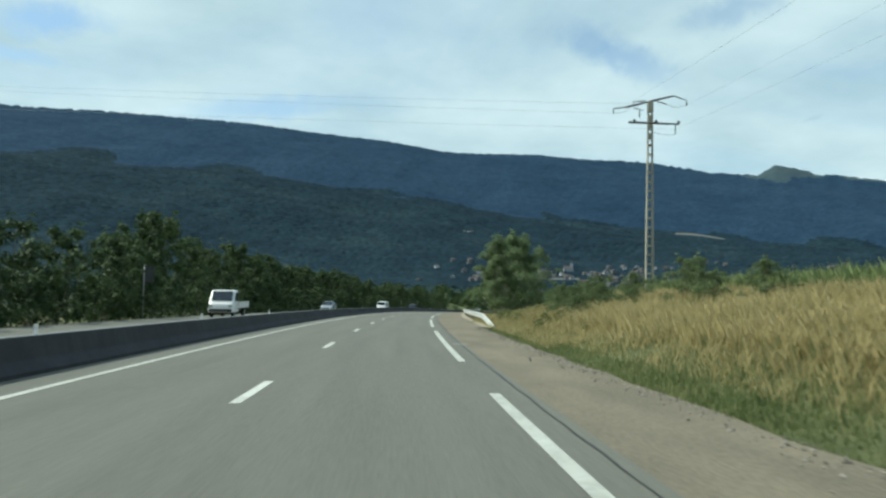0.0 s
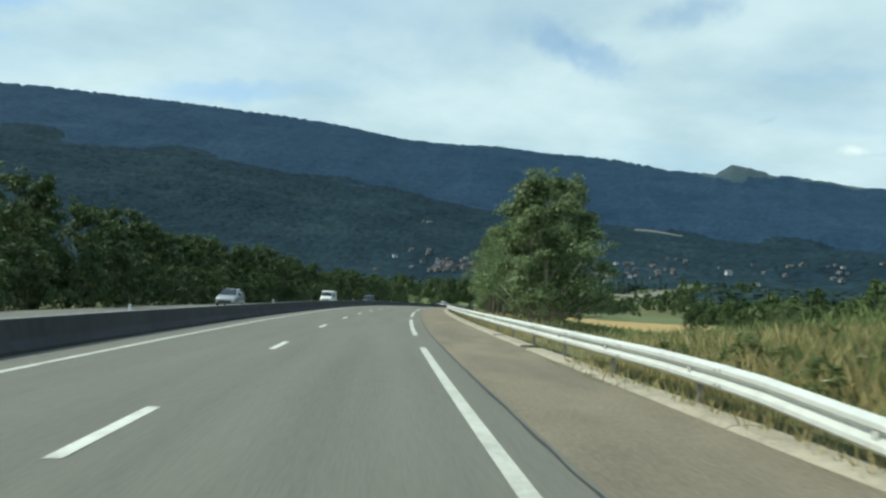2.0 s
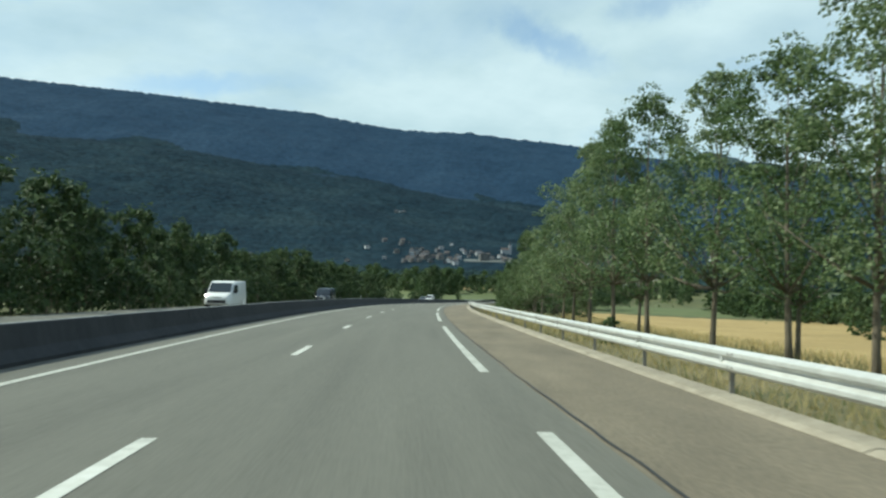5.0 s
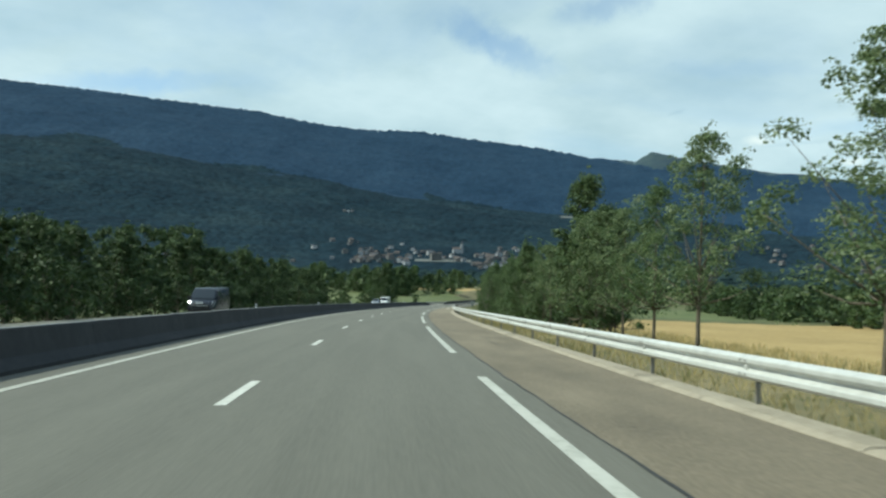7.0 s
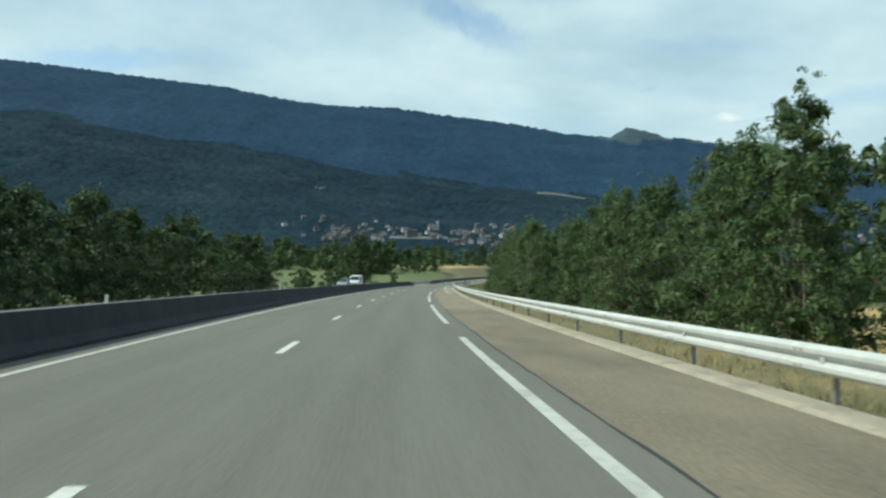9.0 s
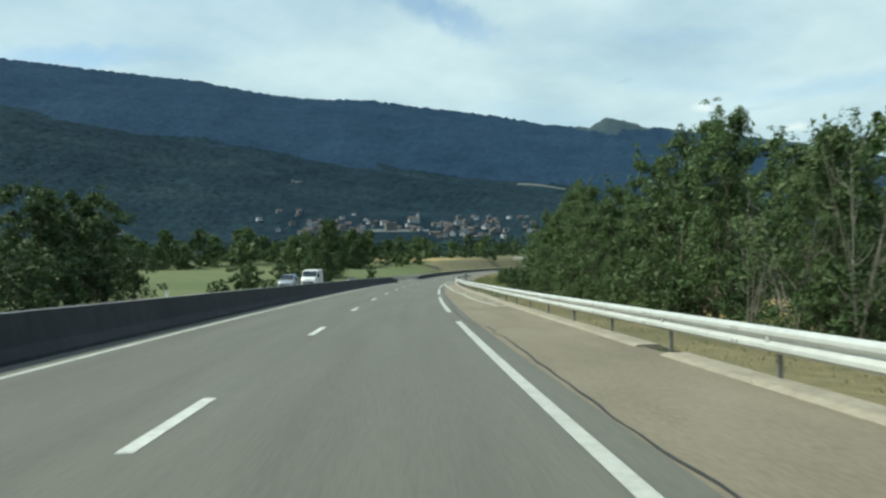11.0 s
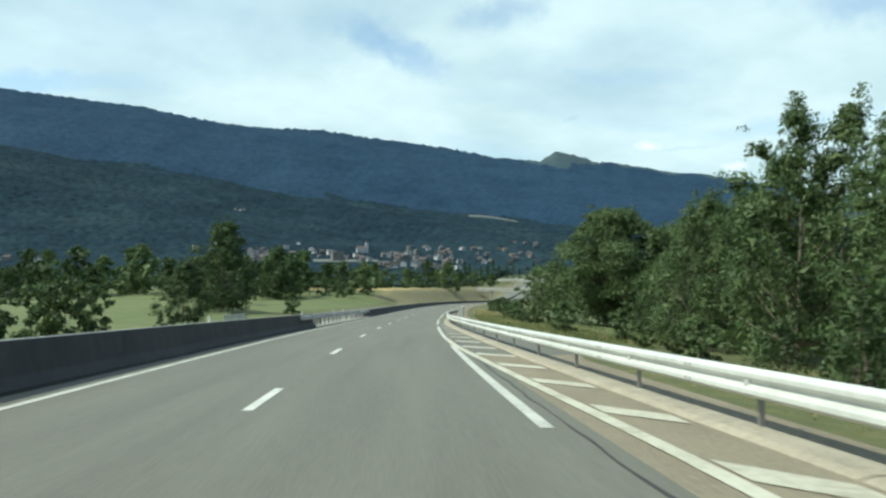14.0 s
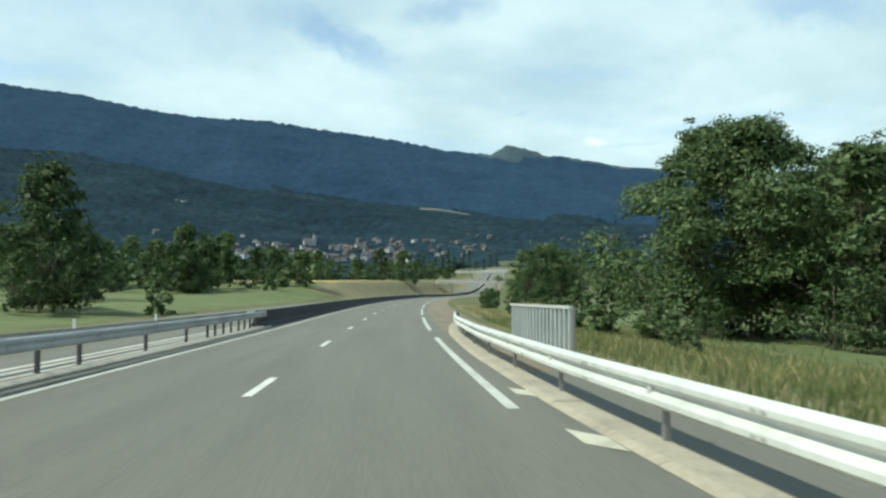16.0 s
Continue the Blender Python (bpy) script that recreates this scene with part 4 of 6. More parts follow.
big = make_tree("large_tree", 71, 16.6, 8.4, 0.10, LEAF_MID, 76000, 0.25, "very large round-crowned broadleaf tree in the meadow", "", stems=3, clumps=130, core=0.12)
stand(big, 399.5, 23.8, 0.98, 0.4, copy=False, tall=0.86)
mid = make_tree("meadow_tree", 72, 11.0, 5.2, 0.13, LEAF_MID, 9000, 0.36, "dark bushy broadleaf tree in the meadow", "meadow trees", stems=2, clumps=60, core=0.2, coarse=True)
stand(mid, 398, 34, 1.15, 1.0, copy=False)
for s, d, k in ((392, 30, 0.95), (383, 33, 0.95), (374, 31, 0.9), (366, 30, 0.9), (402, 34, 1.05), (420, 40, 1.2), (504, 22.5, 0.9), (511, 27, 1.05), (516, 31, 0.95), (365, 27, 0.9)):
    stand(mid, s, d, k * 1.1, s)

LB_L = "bushy green broadleaf tree beyond the opposite carriageway"
left = [make_tree("hedge_tree", 80 + i, 8.2, 3.6, 0.08, LEAF_DARK, 5200, 0.34, LB_L, "tree belt beyond the road", stems=2, clumps=44, core=0.12, coarse=True) for i in range(3)]
places = []
# trees from 12 to 53 m, mostly unseen, raised to shade the road
for s, d, top in ((279, -17.6, 6.0), (284, -18.6, 5.6), (286.5, -20.2, 5.2), (66, -20.5, 7.7), (71, -21.5, 7.9), (61, -21, 5.8), (76, -20, 5.6), (12, -16.6, 4.8), (18, -16.4, 4.8), (23, -16.6, 4.8), (28, -16.4, 4.8), (33, -16.6, 4.8), (38, -16.4, 4.8), (43, -16.6, 4.8), (48, -16.4, 4.8), (53, -16.8, 4.8)):
    places.append((s, d, top_scale(s, d, top, 8.0)))
for s in np.arange(81, 283, 4.6):
    s, d = float(s) + rnd.uniform(-1.2, 1.2), -18.9 + rnd.uniform(-1.4, 1.0)
    places.append((s, d, top_scale(s, d, rnd.uniform(5.2, 7.0) * (1 - 0.18 * smooth(262, 290, s)), 8.0)))
plant(left, places, 6, 0.98, 1.02)
places = []
for s in np.arange(84, 276, 8.5):
    s, d = float(s) + rnd.uniform(-2, 2), -25 + rnd.uniform(-2, 2)
    places.append((s, d, top_scale(s, d, rnd.uniform(5.6, 7.4), 8.0)))
plant([make_tree("hedge_tree", 86, 8.2, 3.6, 0.08, LEAF_DARK, 1400, 0.75, LB_L, "tree belt beyond the road", stems=2, clumps=36, coarse=True)], places, 6, 0.98, 1.02)

# low growth at the foot of the belt
fld = make_tree("field_tree", 91, 10.0, 4.2, 0.04, LEAF_DARK, 9000, 0.36, "tall dark tree standing in the green meadow", "meadow trees", stems=2, clumps=64, puff=1.15, core=0.15, coarse=True)
stand(fld, 419, -29.6, 1.36, 0.3, copy=False)
for s, d, k in ((428, -36, 0.9), (377, -21, 0.62), (452, -42, 1.0), (462, -47, 0.9), (505, -46, 0.85), (512, -52, 0.9)):
    stand(fld, s, d, k, s * 1.3)
shrub = make_tree("shrub", 95, 2.3, 1.3, 0.03, LEAF_MID, 1300, 0.19, "low bushy green shrub beside the road", "roadside shrubs", stems=2, clumps=22, category="shrub", core=0.15)
bank = make_tree("bank_shrub", 97, 1.9, 1.25, 0.02, LEAF_BANK, 5200, 0.105, "leafy green shrub growing in the dry grass bank", "shrubs of the bank", stems=3, clumps=34, category="shrub", coarse=True)
stand(bank, 27.5, 12.3, 0.95, 0.3, copy=False)
for s, d, k in ((33, 9.3, 0.6), (35.2, 9.9, 0.75), (37, 9.2, 0.6), (38.6, 9.9, 0.8), (34.2, 10.6, 0.7), (40.5, 10.4, 0.7), (42, 11.6, 0.75), (24.5, 11.8, 0.7), (22, 12.4, 0.75), (30, 13.2, 0.7), (31.5, 11.2, 0.55), (34, 12.0, 0.8), (36.5, 10.8, 0.62), (38, 11.6, 0.85), (39.5, 11.0, 0.6), (33.5, 10.6, 0.45), (44, 12.6, 0.7), (46.5, 11.9, 0.65), (49, 12.8, 0.75), (52.5, 12.2, 0.7), (55, 13.2, 0.6), (59, 12.6, 0.55)):
    stand(bank, s, d, k, s * 2.1)
weed = make_tree("weed_clump", 98, 0.75, 0.6, 0.02, BLADE, 420, 0.10, "pale green weeds standing in the verge", "weeds of the verge", stems=3, clumps=18, category="weed")
stand(weed, 33.4, 8.9, 0.8, 0.3, copy=False)
for k in range(24):
    stand(weed, 30 + 1.15 * k + rnd.uniform(-0.5, 0.5), rnd.uniform(7.6, 9.6) + (2.0 if k % 3 == 0 else 0), rnd.uniform(0.5, 1.0), k * 1.7)
stand(shrub, 417.7, -19.5, 1.35, 0.3, copy=False)
for s, d, k in ((306, -17.5, 0.5), (314, -19, 0.6), (352, -27.5, 1.75), (354.5, -29.5, 1.8), (356, -27.6, 1.5), (351.5, -21, 1.7), (353.5, -22.5, 1.6), (355, -20.6, 1.45), (334, -20, 0.5), (341, -21, 0.6), (366, -19, 0.7),
                (349, 11.2, 0.6), (353, 12.2, 0.9), (359, 13.2, 1.0), (372, 11.5, 0.45), (379, 13, 0.8), (384, 14.2, 0.9), (331, 12.6, 0.5), (326, 12.0, 0.6), (337, 13.0, 0.55), (344, 14, 0.8),
                (97, 8.8, 0.3), (129, 9.3, 0.42), (390, 11, 0.5), (398, 12.5, 0.8), (408, 13, 0.9), (420, 12, 0.7), (431, 10.5, 0.8), (440, 11.5, 1.0), (450, 12, 1.1), (462, 13, 1.0), (475, 13, 1.2), (446, 15, 1.1), (392, 12.4, 0.9), (386, 12.6, 1.1)):
    stand(shrub, s, d, k, s * 2.1)

foot = make_tree("shrub", 96, 2.3, 1.4, 0.03, LEAF_DARK, 1350, 0.21, "bushy shrub at the foot of the tree belt, coloured dark as in shade", "roadside shrubs", stems=2, clumps=30, category="shrub", coarse=True)
stand(foot, 2, -16.4, 1.2, 0.3, copy=False)
for s in np.arange(6, 285, 4.0):
    stand(foot, s + rnd.uniform(-1, 1), -15.4 + rnd.uniform(-0.8, 0.4), rnd.uniform(1.0, 1.6), s * 1.7)

# undergrowth in the shade-dark leaf colour, added to darken below thicket and large tree
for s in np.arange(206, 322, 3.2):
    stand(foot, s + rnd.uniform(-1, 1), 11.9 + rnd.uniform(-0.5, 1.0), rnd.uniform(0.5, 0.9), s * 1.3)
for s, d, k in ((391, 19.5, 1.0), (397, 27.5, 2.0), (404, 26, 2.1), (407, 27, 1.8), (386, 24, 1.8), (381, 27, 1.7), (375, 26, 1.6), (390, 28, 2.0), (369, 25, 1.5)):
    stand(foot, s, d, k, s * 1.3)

# belts of trees across the fields
belt = [make_tree("distant_tree", 110 + i, 8.0, (5.4, 4.4, 6.2)[i], 0.0, (LEAF_MID, LEAF, LEAF_DARK)[i], 1000, 0.8, "round dark tree of a distant field hedge", "distant tree belt", stems=1, clumps=(22, 18, 26)[i], core=0.25, coarse=True) for i in range(3)]


def scatter_belt():
    rb = random.Random(21)
    used = set()
    spots = []
    def polar(a, r):         # bearing and distance from the road at 300 m
        x, y = 48 + r * math.sin(radians(a)), 293 + r * math.cos(radians(a))
        q = to_road(np.array([x]), np.array([y]))
        return float(q[0][0]), float(q[1][0])
    for k in range(58):      # hedge behind the left meadow, in uneven groups
        a = -34 + k * 0.72 + rb.uniform(-0.8, 0.8)
        spots.append((*polar(a, rb.uniform(235, 310)), rb.choice((0.55, 0.8, 1.0, 1.25, 1.5)) * rb.uniform(0.85, 1.15)))
    for k in range(30):
        a = 0 + k * 0.46 + rb.uniform(-0.6, 0.6)
        spots.append((*polar(a, rb.uniform(215, 290)), rb.choice((0.4, 0.7, 1.0, 1.3)) * rb.uniform(0.85, 1.15)))
    for k in range(38):
        a = -36 + k * 1.5
        spots.append((*polar(a, rb.uniform(330, 430)), rb.uniform(0.9, 1.5)))
    for k in range(104):     # hedge behind the wheat on the right
        spots.append((70 + k * 4.1 + rb.uniform(-3, 3), (86, 97)[k % 2] + rb.uniform(-5, 6), rb.uniform(0.6, 1.15)))
    for k in range(26):      # trees close to the right of the road
        spots.append((540 + k * 8 + rb.uniform(-4, 4), rb.uniform(24, 50) - smooth(560, 640, 540 + k * 8) * 6, rb.uniform(0.55, 1.1)))
    for k in range(64):      # woods on both sides of the climbing road
        spots.append((610 + k * 7.5 + rb.uniform(-5, 5), rb.choice((-1, 1, 1)) * rb.uniform(30, 110) - (16 if k < 12 else 4), rb.uniform(0.8, 1.5)))
    for s, d, k in ((170, 52, 0.35), (188, 50, 0.35), (205, 56, 0.4), (150, 60, 0.4)):
        spots.append((s, d, k))
    for s, d, k in spots:
        i = rb.randrange(3)
        stand(belt[i], s, d, k, rb.uniform(0, 6.28), copy=i in used, tall=rb.uniform(0.85, 1.3))
        used.add(i)


scatter_belt()

poplar = make_tree("poplar", 118, 20.0, 2.3, 0.02, LEAF_DARK, 1500, 0.8, "slim columnar dark poplar of a distant row", "poplar row", stems=1, clumps=30, core=0.2, coarse=True)
rp = random.Random(8)
for k in range(15):
    a, r = radians(20.6 + 0.47 * k + rp.uniform(-0.15, 0.15)), 640 + 14 * k + rp.uniform(-20, 20)
    x, y = 58 + r * math.sin(a), 340 + r * math.cos(a)
    z = float(land(np.array([x]), np.array([y]))[0][0])
    k20 = max(0.45, (-6.0 + r * math.tan(radians(rp.uniform(1.35, 2.2))) - z) / 20.0)
    m = Matrix.Translation((x, y, z - 0.3)) @ Matrix.Rotation(k * 1.9, 4, "Z") @ Matrix.Diagonal((1.0, 1.0, k20, 1))
    if k == 0:
        poplar.matrix_basis = m
        first = poplar.scale.copy()
    else:
        copy_thing(poplar, m @ Matrix.Diagonal((1 / first[0], 1 / first[1], 1 / first[2], 1)))


def far_woods():
    """Woods of the valley floor and the foot of the mountain: uncountable, one object."""
    rs = np.random.RandomState(33)
    n = 3200
    az = np.radians(rs.uniform(-46, 58, n))
    r = 480 + 640 * rs.uniform(0, 1, n) ** 0.7
    x, y = CENTRE[0] + r * np.sin(az), CENTRE[1] + r * np.cos(az)
    z, s, d = land(x, y)
    patch = wave(x, y, 0.008, 31) + 0.7 * wave(x, y, 0.02, 32)
    keep = (np.abs(d) > 60) & (patch + 1.3 * smooth(600, 1000, r) > -0.2) & ((rs.uniform(0, 1, n) < 0.2) | ~village(np.degrees(az), r)) & ~((np.degrees(az) > 9.8) & (np.degrees(az) < 14.8) & (r > 1180) & (r < 1335)) & ~((s > 240) & (s < 720) & (d > -130) & (d < 110))
    x, y, z, r = x[keep], y[keep], z[keep], r[keep]
    h = rs.uniform(8, 13, len(x)) * (1 - 0.3 * smooth(1000, 500, r))
    # each crown a low uneven dome; neighbours run together into a canopy
    nu, nv = 6, 3
    a = np.arange(nu) * 2 * np.pi / nu
    e = np.linspace(-0.3, 0.5, nv + 1) * np.pi
    shell = np.stack([np.cos(e)[:, None] * np.cos(a), np.cos(e)[:, None] * np.sin(a), np.broadcast_to(np.sin(e)[:, None], (nv + 1, nu))], -1)
    P = shell[None] * (1 + 0.26 * rs.normal(size=(len(x), nv + 1, nu, 1)))
    P = P * np.stack([h * 1.05, h * 1.05, h * 0.45], -1)[:, None, None, :] + np.stack([x, y, z + h * 0.25], -1)[:, None, None, :]
    Q = np.roll(P, -1, axis=2)
    V = np.stack([P[:, :-1], Q[:, :-1], Q[:, 1:], P[:, 1:]], 3).reshape(-1, 4, 3)
    ob = quad_mesh("far_woods", V, HAZED_LEAF)
    tagged(ob, "dark woods and hedgerow trees of the distant valley, haze in their colour", "woods", kind="stuff")


# leaf green pulled towards blue, painting the valley haze into it
HAZED_LEAF = material("hazed_leaves", (0.025, 0.044, 0.046), 1.0, dark=(0.017, 0.032, 0.037), light=(0.036, 0.056, 0.052), grain=0.05, blotch=0.006, bump=0, islands=0.2, spec=0.05)
far_woods()


# ---------------------------------------------------------------- grasses
def blades(name, spots, mat, label, lean=0.35, width=0.02):
    """spots: arrays of s, d, height; tapered bent blades, one object of stuff."""
    s, d, h = spots
    rs = np.random.RandomState(len(s))
    p = on_road(s, d)
    z, _, _ = land(p[:, 0], p[:, 1])
    p[:, 2] = z - 0.03
    n = len(s)
    a = rs.uniform(0, 6.28, n)
    u = np.stack([np.cos(a), np.sin(a), 0 * a], -1) * (width * rs.uniform(0.6, 1.6, n))[:, None]
    b = rs.uniform(0, 6.28, n)
    tip = np.stack([np.cos(b) * lean * h * rs.uniform(0.1, 1, n), np.sin(b) * lean * h * rs.uniform(0.1, 1, n), h * rs.uniform(0.8, 1, n)], -1)
    V = np.stack([p - u, p + u, p + tip * np.array([0.4, 0.4, 0.6]) + u * 0.75, p + tip], 1)
    ob = quad_mesh(name, V, mat)
    return tagged(ob, label, "grass", kind="stuff")


rs = np.random.RandomState(9)


def cloud(n, s0, s1, d0, d1, h0, h1, tuft=True):
    s, d = rs.uniform(s0, s1, n), rs.uniform(d0, d1, n)
    h = rs.uniform(h0, h1, n)
    if tuft:
        k = wave(s, d, 1.4, 41) + wave(s, d, 0.5, 42)
        m = k > rs.uniform(-1.6, 0.8, n)
        s, d, h = s[m], d[m], h[m] * (0.85 + 0.2 * np.clip(k[m], -1, 1))
    return s, d, h


def join(*a):
    return tuple(np.concatenate(x) for x in zip(*a))


blades("verge_grass", join(cloud(21000, -2, 58, 6.25, 8.0, 0.08, 0.24), cloud(6000, -2, 58, 8.0, 9.4, 0.15, 0.35), cloud(22000, 4, 70, 8.4, 14.5, 0.3, 0.75), cloud(12000, 2, 44, 6.1, 7.2, 0.04, 0.16, False), cloud(7500, 45, 205, 7.05, 10.5, 0.06, 0.26), cloud(4500, 205, 345, 7.3, 10.5, 0.03, 0.13), cloud(5000, 50, 200, 9.5, 14, 0.2, 0.6),
                           cloud(30000, 340, 400, 7.4, 16, 0.12, 0.45, False), cloud(14000, 335, 430, 7.6, 20, 0.12, 0.5)), BLADE, "green and yellowing grass of the roadside verge", width=0.014)
blades("tall_dry_grass", join(cloud(5500, 24, 58, 6.6, 8.8, 0.12, 0.4, False), cloud(50000, -2, 46, 8.6, 13.8, 0.3, 0.75, False), cloud(22000, -2, 66, 8.0, 13.5, 0.25, 0.65), cloud(6000, -2, 60, 7.2, 8.8, 0.2, 0.4), cloud(7500, 45, 205, 7.1, 10, 0.1, 0.34), cloud(3500, 205, 345, 7.4, 10, 0.05, 0.18), cloud(8500, 60, 205, 7.2, 11, 0.12, 0.36, False), cloud(6000, 55, 115, 9.5, 18, 0.3, 0.7), cloud(5000, 110, 215, 10.5, 24, 0.3, 0.6), cloud(13000, 340, 440, 7.6, 17, 0.15, 0.5)),
       DRYBLADE, "tall straw-coloured dry grass on the bank", width=0.0062, lean=0.6)
CORN = material("corn_leaves", (0.20, 0.25, 0.095), 0.6, dark=(0.12, 0.165, 0.055), light=(0.33, 0.36, 0.16), grain=0.7, blotch=0.2, bump=0, islands=0.4, translucent=0.3)
blades("corn_crop", join(cloud(34000, 0, 75, 14.2, 24, 0.5, 1.15, False), cloud(14000, 0, 105, 22, 55, 0.9, 1.5, False), cloud(5000, 70, 105, 17.5, 23, 0.6, 1.1, False), cloud(15000, 58, 112, 13.5, 26, 0.5, 1.0, False)), CORN, "standing green maize crop at the field's edge", lean=0.5, width=0.02)
blades("wheat_edge", cloud(9000, 125, 330, 24, 30, 0.4, 0.75, False), DRYBLADE, "ripe golden wheat at the edge of its field", width=0.03)
fl = cloud(150, 14, 50, 7.6, 12, 0.35, 0.6, False)
FLOWER = material("white_umbels", (0.8, 0.8, 0.74), 0.8, bump=0)
pf = on_road(*fl[:2]); zf, _, _ = land(pf[:, 0], pf[:, 1]); pf[:, 2] = zf + fl[2]
off = np.array([[-1, -1, 0], [1, -1, 0.2], [1, 1, 0], [-1, 1, -0.2]]) * 0.035
tagged(quad_mesh("white_flowers", pf[:, None, :] + off[None], FLOWER), "scattered small white umbel flowers in the verge", "flowers", kind="stuff")


def build_gravel():
    """Loose stones and clods along the ragged edge of the shoulder: one object of stuff."""
    rg = np.random.RandomState(52)
    n = 900
    s, d = rg.uniform(4, 44, n), 6.25 - np.abs(rg.normal(0, 0.32, n))
    r = rg.uniform(0.008, 0.03, n) * np.where(rg.uniform(0, 1, n) < 0.06, 1.8, 1.0)
    c = on_road(s, d, 0.004)
    octa = np.array([[1, 0, 0], [0, 1, 0], [-1, 0, 0], [0, -1, 0], [0, 0, 0.75], [0, 0, -0.5]], float)
    V = (c[:, None, :] + octa[None] * r[:, None, None] * rg.uniform(0.6, 1.3, (n, 6, 1))).reshape(-1, 3)
    tri = ((0, 1, 4), (1, 2, 4), (2, 3, 4), (3, 0, 4), (1, 0, 5), (2, 1, 5), (3, 2, 5), (0, 3, 5))
    F = [(6 * k + a, 6 * k + b, 6 * k + e) for k in range(n) for a, b, e in tri]
    tagged(link_mesh("gravel", V, F, GRAVEL), "loose grey-brown stones along the shoulder's edge", "gravel", kind="stuff")


GRAVEL = material("gravel", (0.20, 0.18, 0.145), 0.95, dark=(0.09, 0.08, 0.065), light=(0.34, 0.31, 0.26), grain=6, blotch=1.2, bump=0.3, islands=0.6)
build_gravel()
# plants in the gaps of the kerb
blades("kerb_weeds", join(cloud(700, 50, 375, 6.75, 7.05, 0.03, 0.10), cloud(700, 61.9, 63.2, 6.5, 7.0, 0.05, 0.2, False), cloud(600, 245.3, 247, 6.5, 7.0, 0.04, 0.16, False)), BLADE, "weeds growing at the kerb", width=0.012)


# ---------------------------------------------------------------- power pole
def build_pole():
    p = on_road(40.0, 14.5)
    z, _, _ = land(np.array([p[0]]), np.array([p[1]]))
    root = empty("power_pole", Matrix.Translation((p[0], p[1], float(z[0]) - 0.1)) @ Matrix.Rotation(radians(-4), 4, "Z"),
                 "tall ladder-faced concrete power pole with steel cross-arms", "power pole")
    H = 10.2
    v, f = [], []
    for sx in (-1, 1):
        pts = [(-0.21, -0.14), (0, 0)]
        b = len(v)
        for zz, w in ((-0.5, 0.22), (H, 0.12)):
            for x0, y0 in ((w - 0.06, -0.13), (w, -0.13), (w, 0.13), (w - 0.06, 0.13)):
                v.append((sx * x0, y0 * (1 if zz < 0 else 0.7), zz))
        q = [(0, 1, 2, 3), (7, 6, 5, 4)] + [(k, (k + 1) % 4 + 0, (k + 1) % 4 + 4, k + 4) for k in range(4)]
        f += [tuple(b + i for i in (t[::-1] if sx > 0 else t)) for t in q]
    link_mesh("shaft", v, f, PYLON, root, label="pale concrete shaft of two tapering legs")
    k, zz = 0, 0.9
    while zz < H - 0.4:
        w = 0.22 - 0.10 * zz / H
        v, f = [], []
        box(v, f, (0, 0, zz), (2 * w - 0.1, 0.14, 0.10 if zz < 8.0 else 0.3))
        link_mesh("rung", v, f, PYLON, root)
        zz += 0.47
    v, f = [], []
    box(v, f, (0, 0, H - 0.25), (0.28, 0.22, 0.55)); link_mesh("head", v, f, PYLON, root)

    def arm(a, b, r=0.045):
        v, f = [], []
        a, b = Vector(a), Vector(b)
        tube(v, f, [a, a.lerp(b, 0.5), b], [r, r, r * 0.7], 4)
        return link_mesh("cross_arm", v, f, IRON, root)
    tips = [(-1.85, 0.25, H - 0.30), (1.80, -0.25, H + 0.08), (1.25, -0.18, H - 1.17), (-0.53, 0.08, H - 0.38)]
    arm((-1.2, 0.16, H - 0.24), (0.0, 0, H + 0.05), 0.055); arm((-1.2, 0.16, H - 0.24), tips[0], 0.035)
    arm((0.0, 0, H + 0.05), (1.15, -0.15, H + 0.32), 0.055); arm((1.15, -0.15, H + 0.32), tips[1], 0.03)
    arm((-0.2, 0.1, H + 0.10), (-0.82, 0.2, H + 0.06), 0.03); arm((-0.82, 0.2, H + 0.06), (-0.86, 0.2, H - 0.08), 0.025)
    arm((0.25, -0.1, H + 0.05), (0.73, -0.3, H - 0.15), 0.03)
    arm((-0.85, 0.1, H - 0.28), (-0.35, 0.05, H - 0.42), 0.025)
    arm((-1.09, 0.12, H - 1.03), (1.45, -0.2, H - 1.16), 0.06)
    arm((0.0, 0.02, H - 1.15), (0.12, 0, H - 1.55), 0.02)
    for x in (-0.8, 0.29, 1.42):
        v, f = [], []
        tube(v, f, [(x, 0.05 - 0.1 * x, H - 1.06 - 0.04 * x), (x + 0.03, 0.05 - 0.1 * x, H - 0.95 - 0.04 * x), (x, 0.05 - 0.1 * x, H - 0.88 - 0.04 * x)], [0.05, 0.09, 0.04], 8)
        link_mesh("pin_insulator", v, f, GLASSY, root, True)
    for t, n in zip(tips, (2, 2, 5, 4)):
        v, f = [], []
        for i in range(n):
            tube(v, f, [(t[0], t[1], t[2] - 0.10 - i * 0.075), (t[0], t[1], t[2] - 0.135 - i * 0.075)], [0.05, 0.03], 8)
        tube(v, f, [(t[0], t[1], t[2]), (t[0], t[1], t[2] - 0.14 - 0.075 * n)], [0.014, 0.014], 5)
        link_mesh("insulator", v, f, GLASSY, root, True, "dark disc insulator string")
    # slack jumper wires between the arms
    for a, b, sag in (((-1.85, 0.25, H - 0.5), (-0.86, 0.2, H - 0.1), 0.2), ((1.80, -0.25, H - 0.15), (0.73, -0.3, H - 0.15), 0.15), ((1.25, -0.18, H - 1.68), (0.12, 0, H - 1.5), 0.1)):
        v, f = [], []
        a, b = Vector(a), Vector(b)
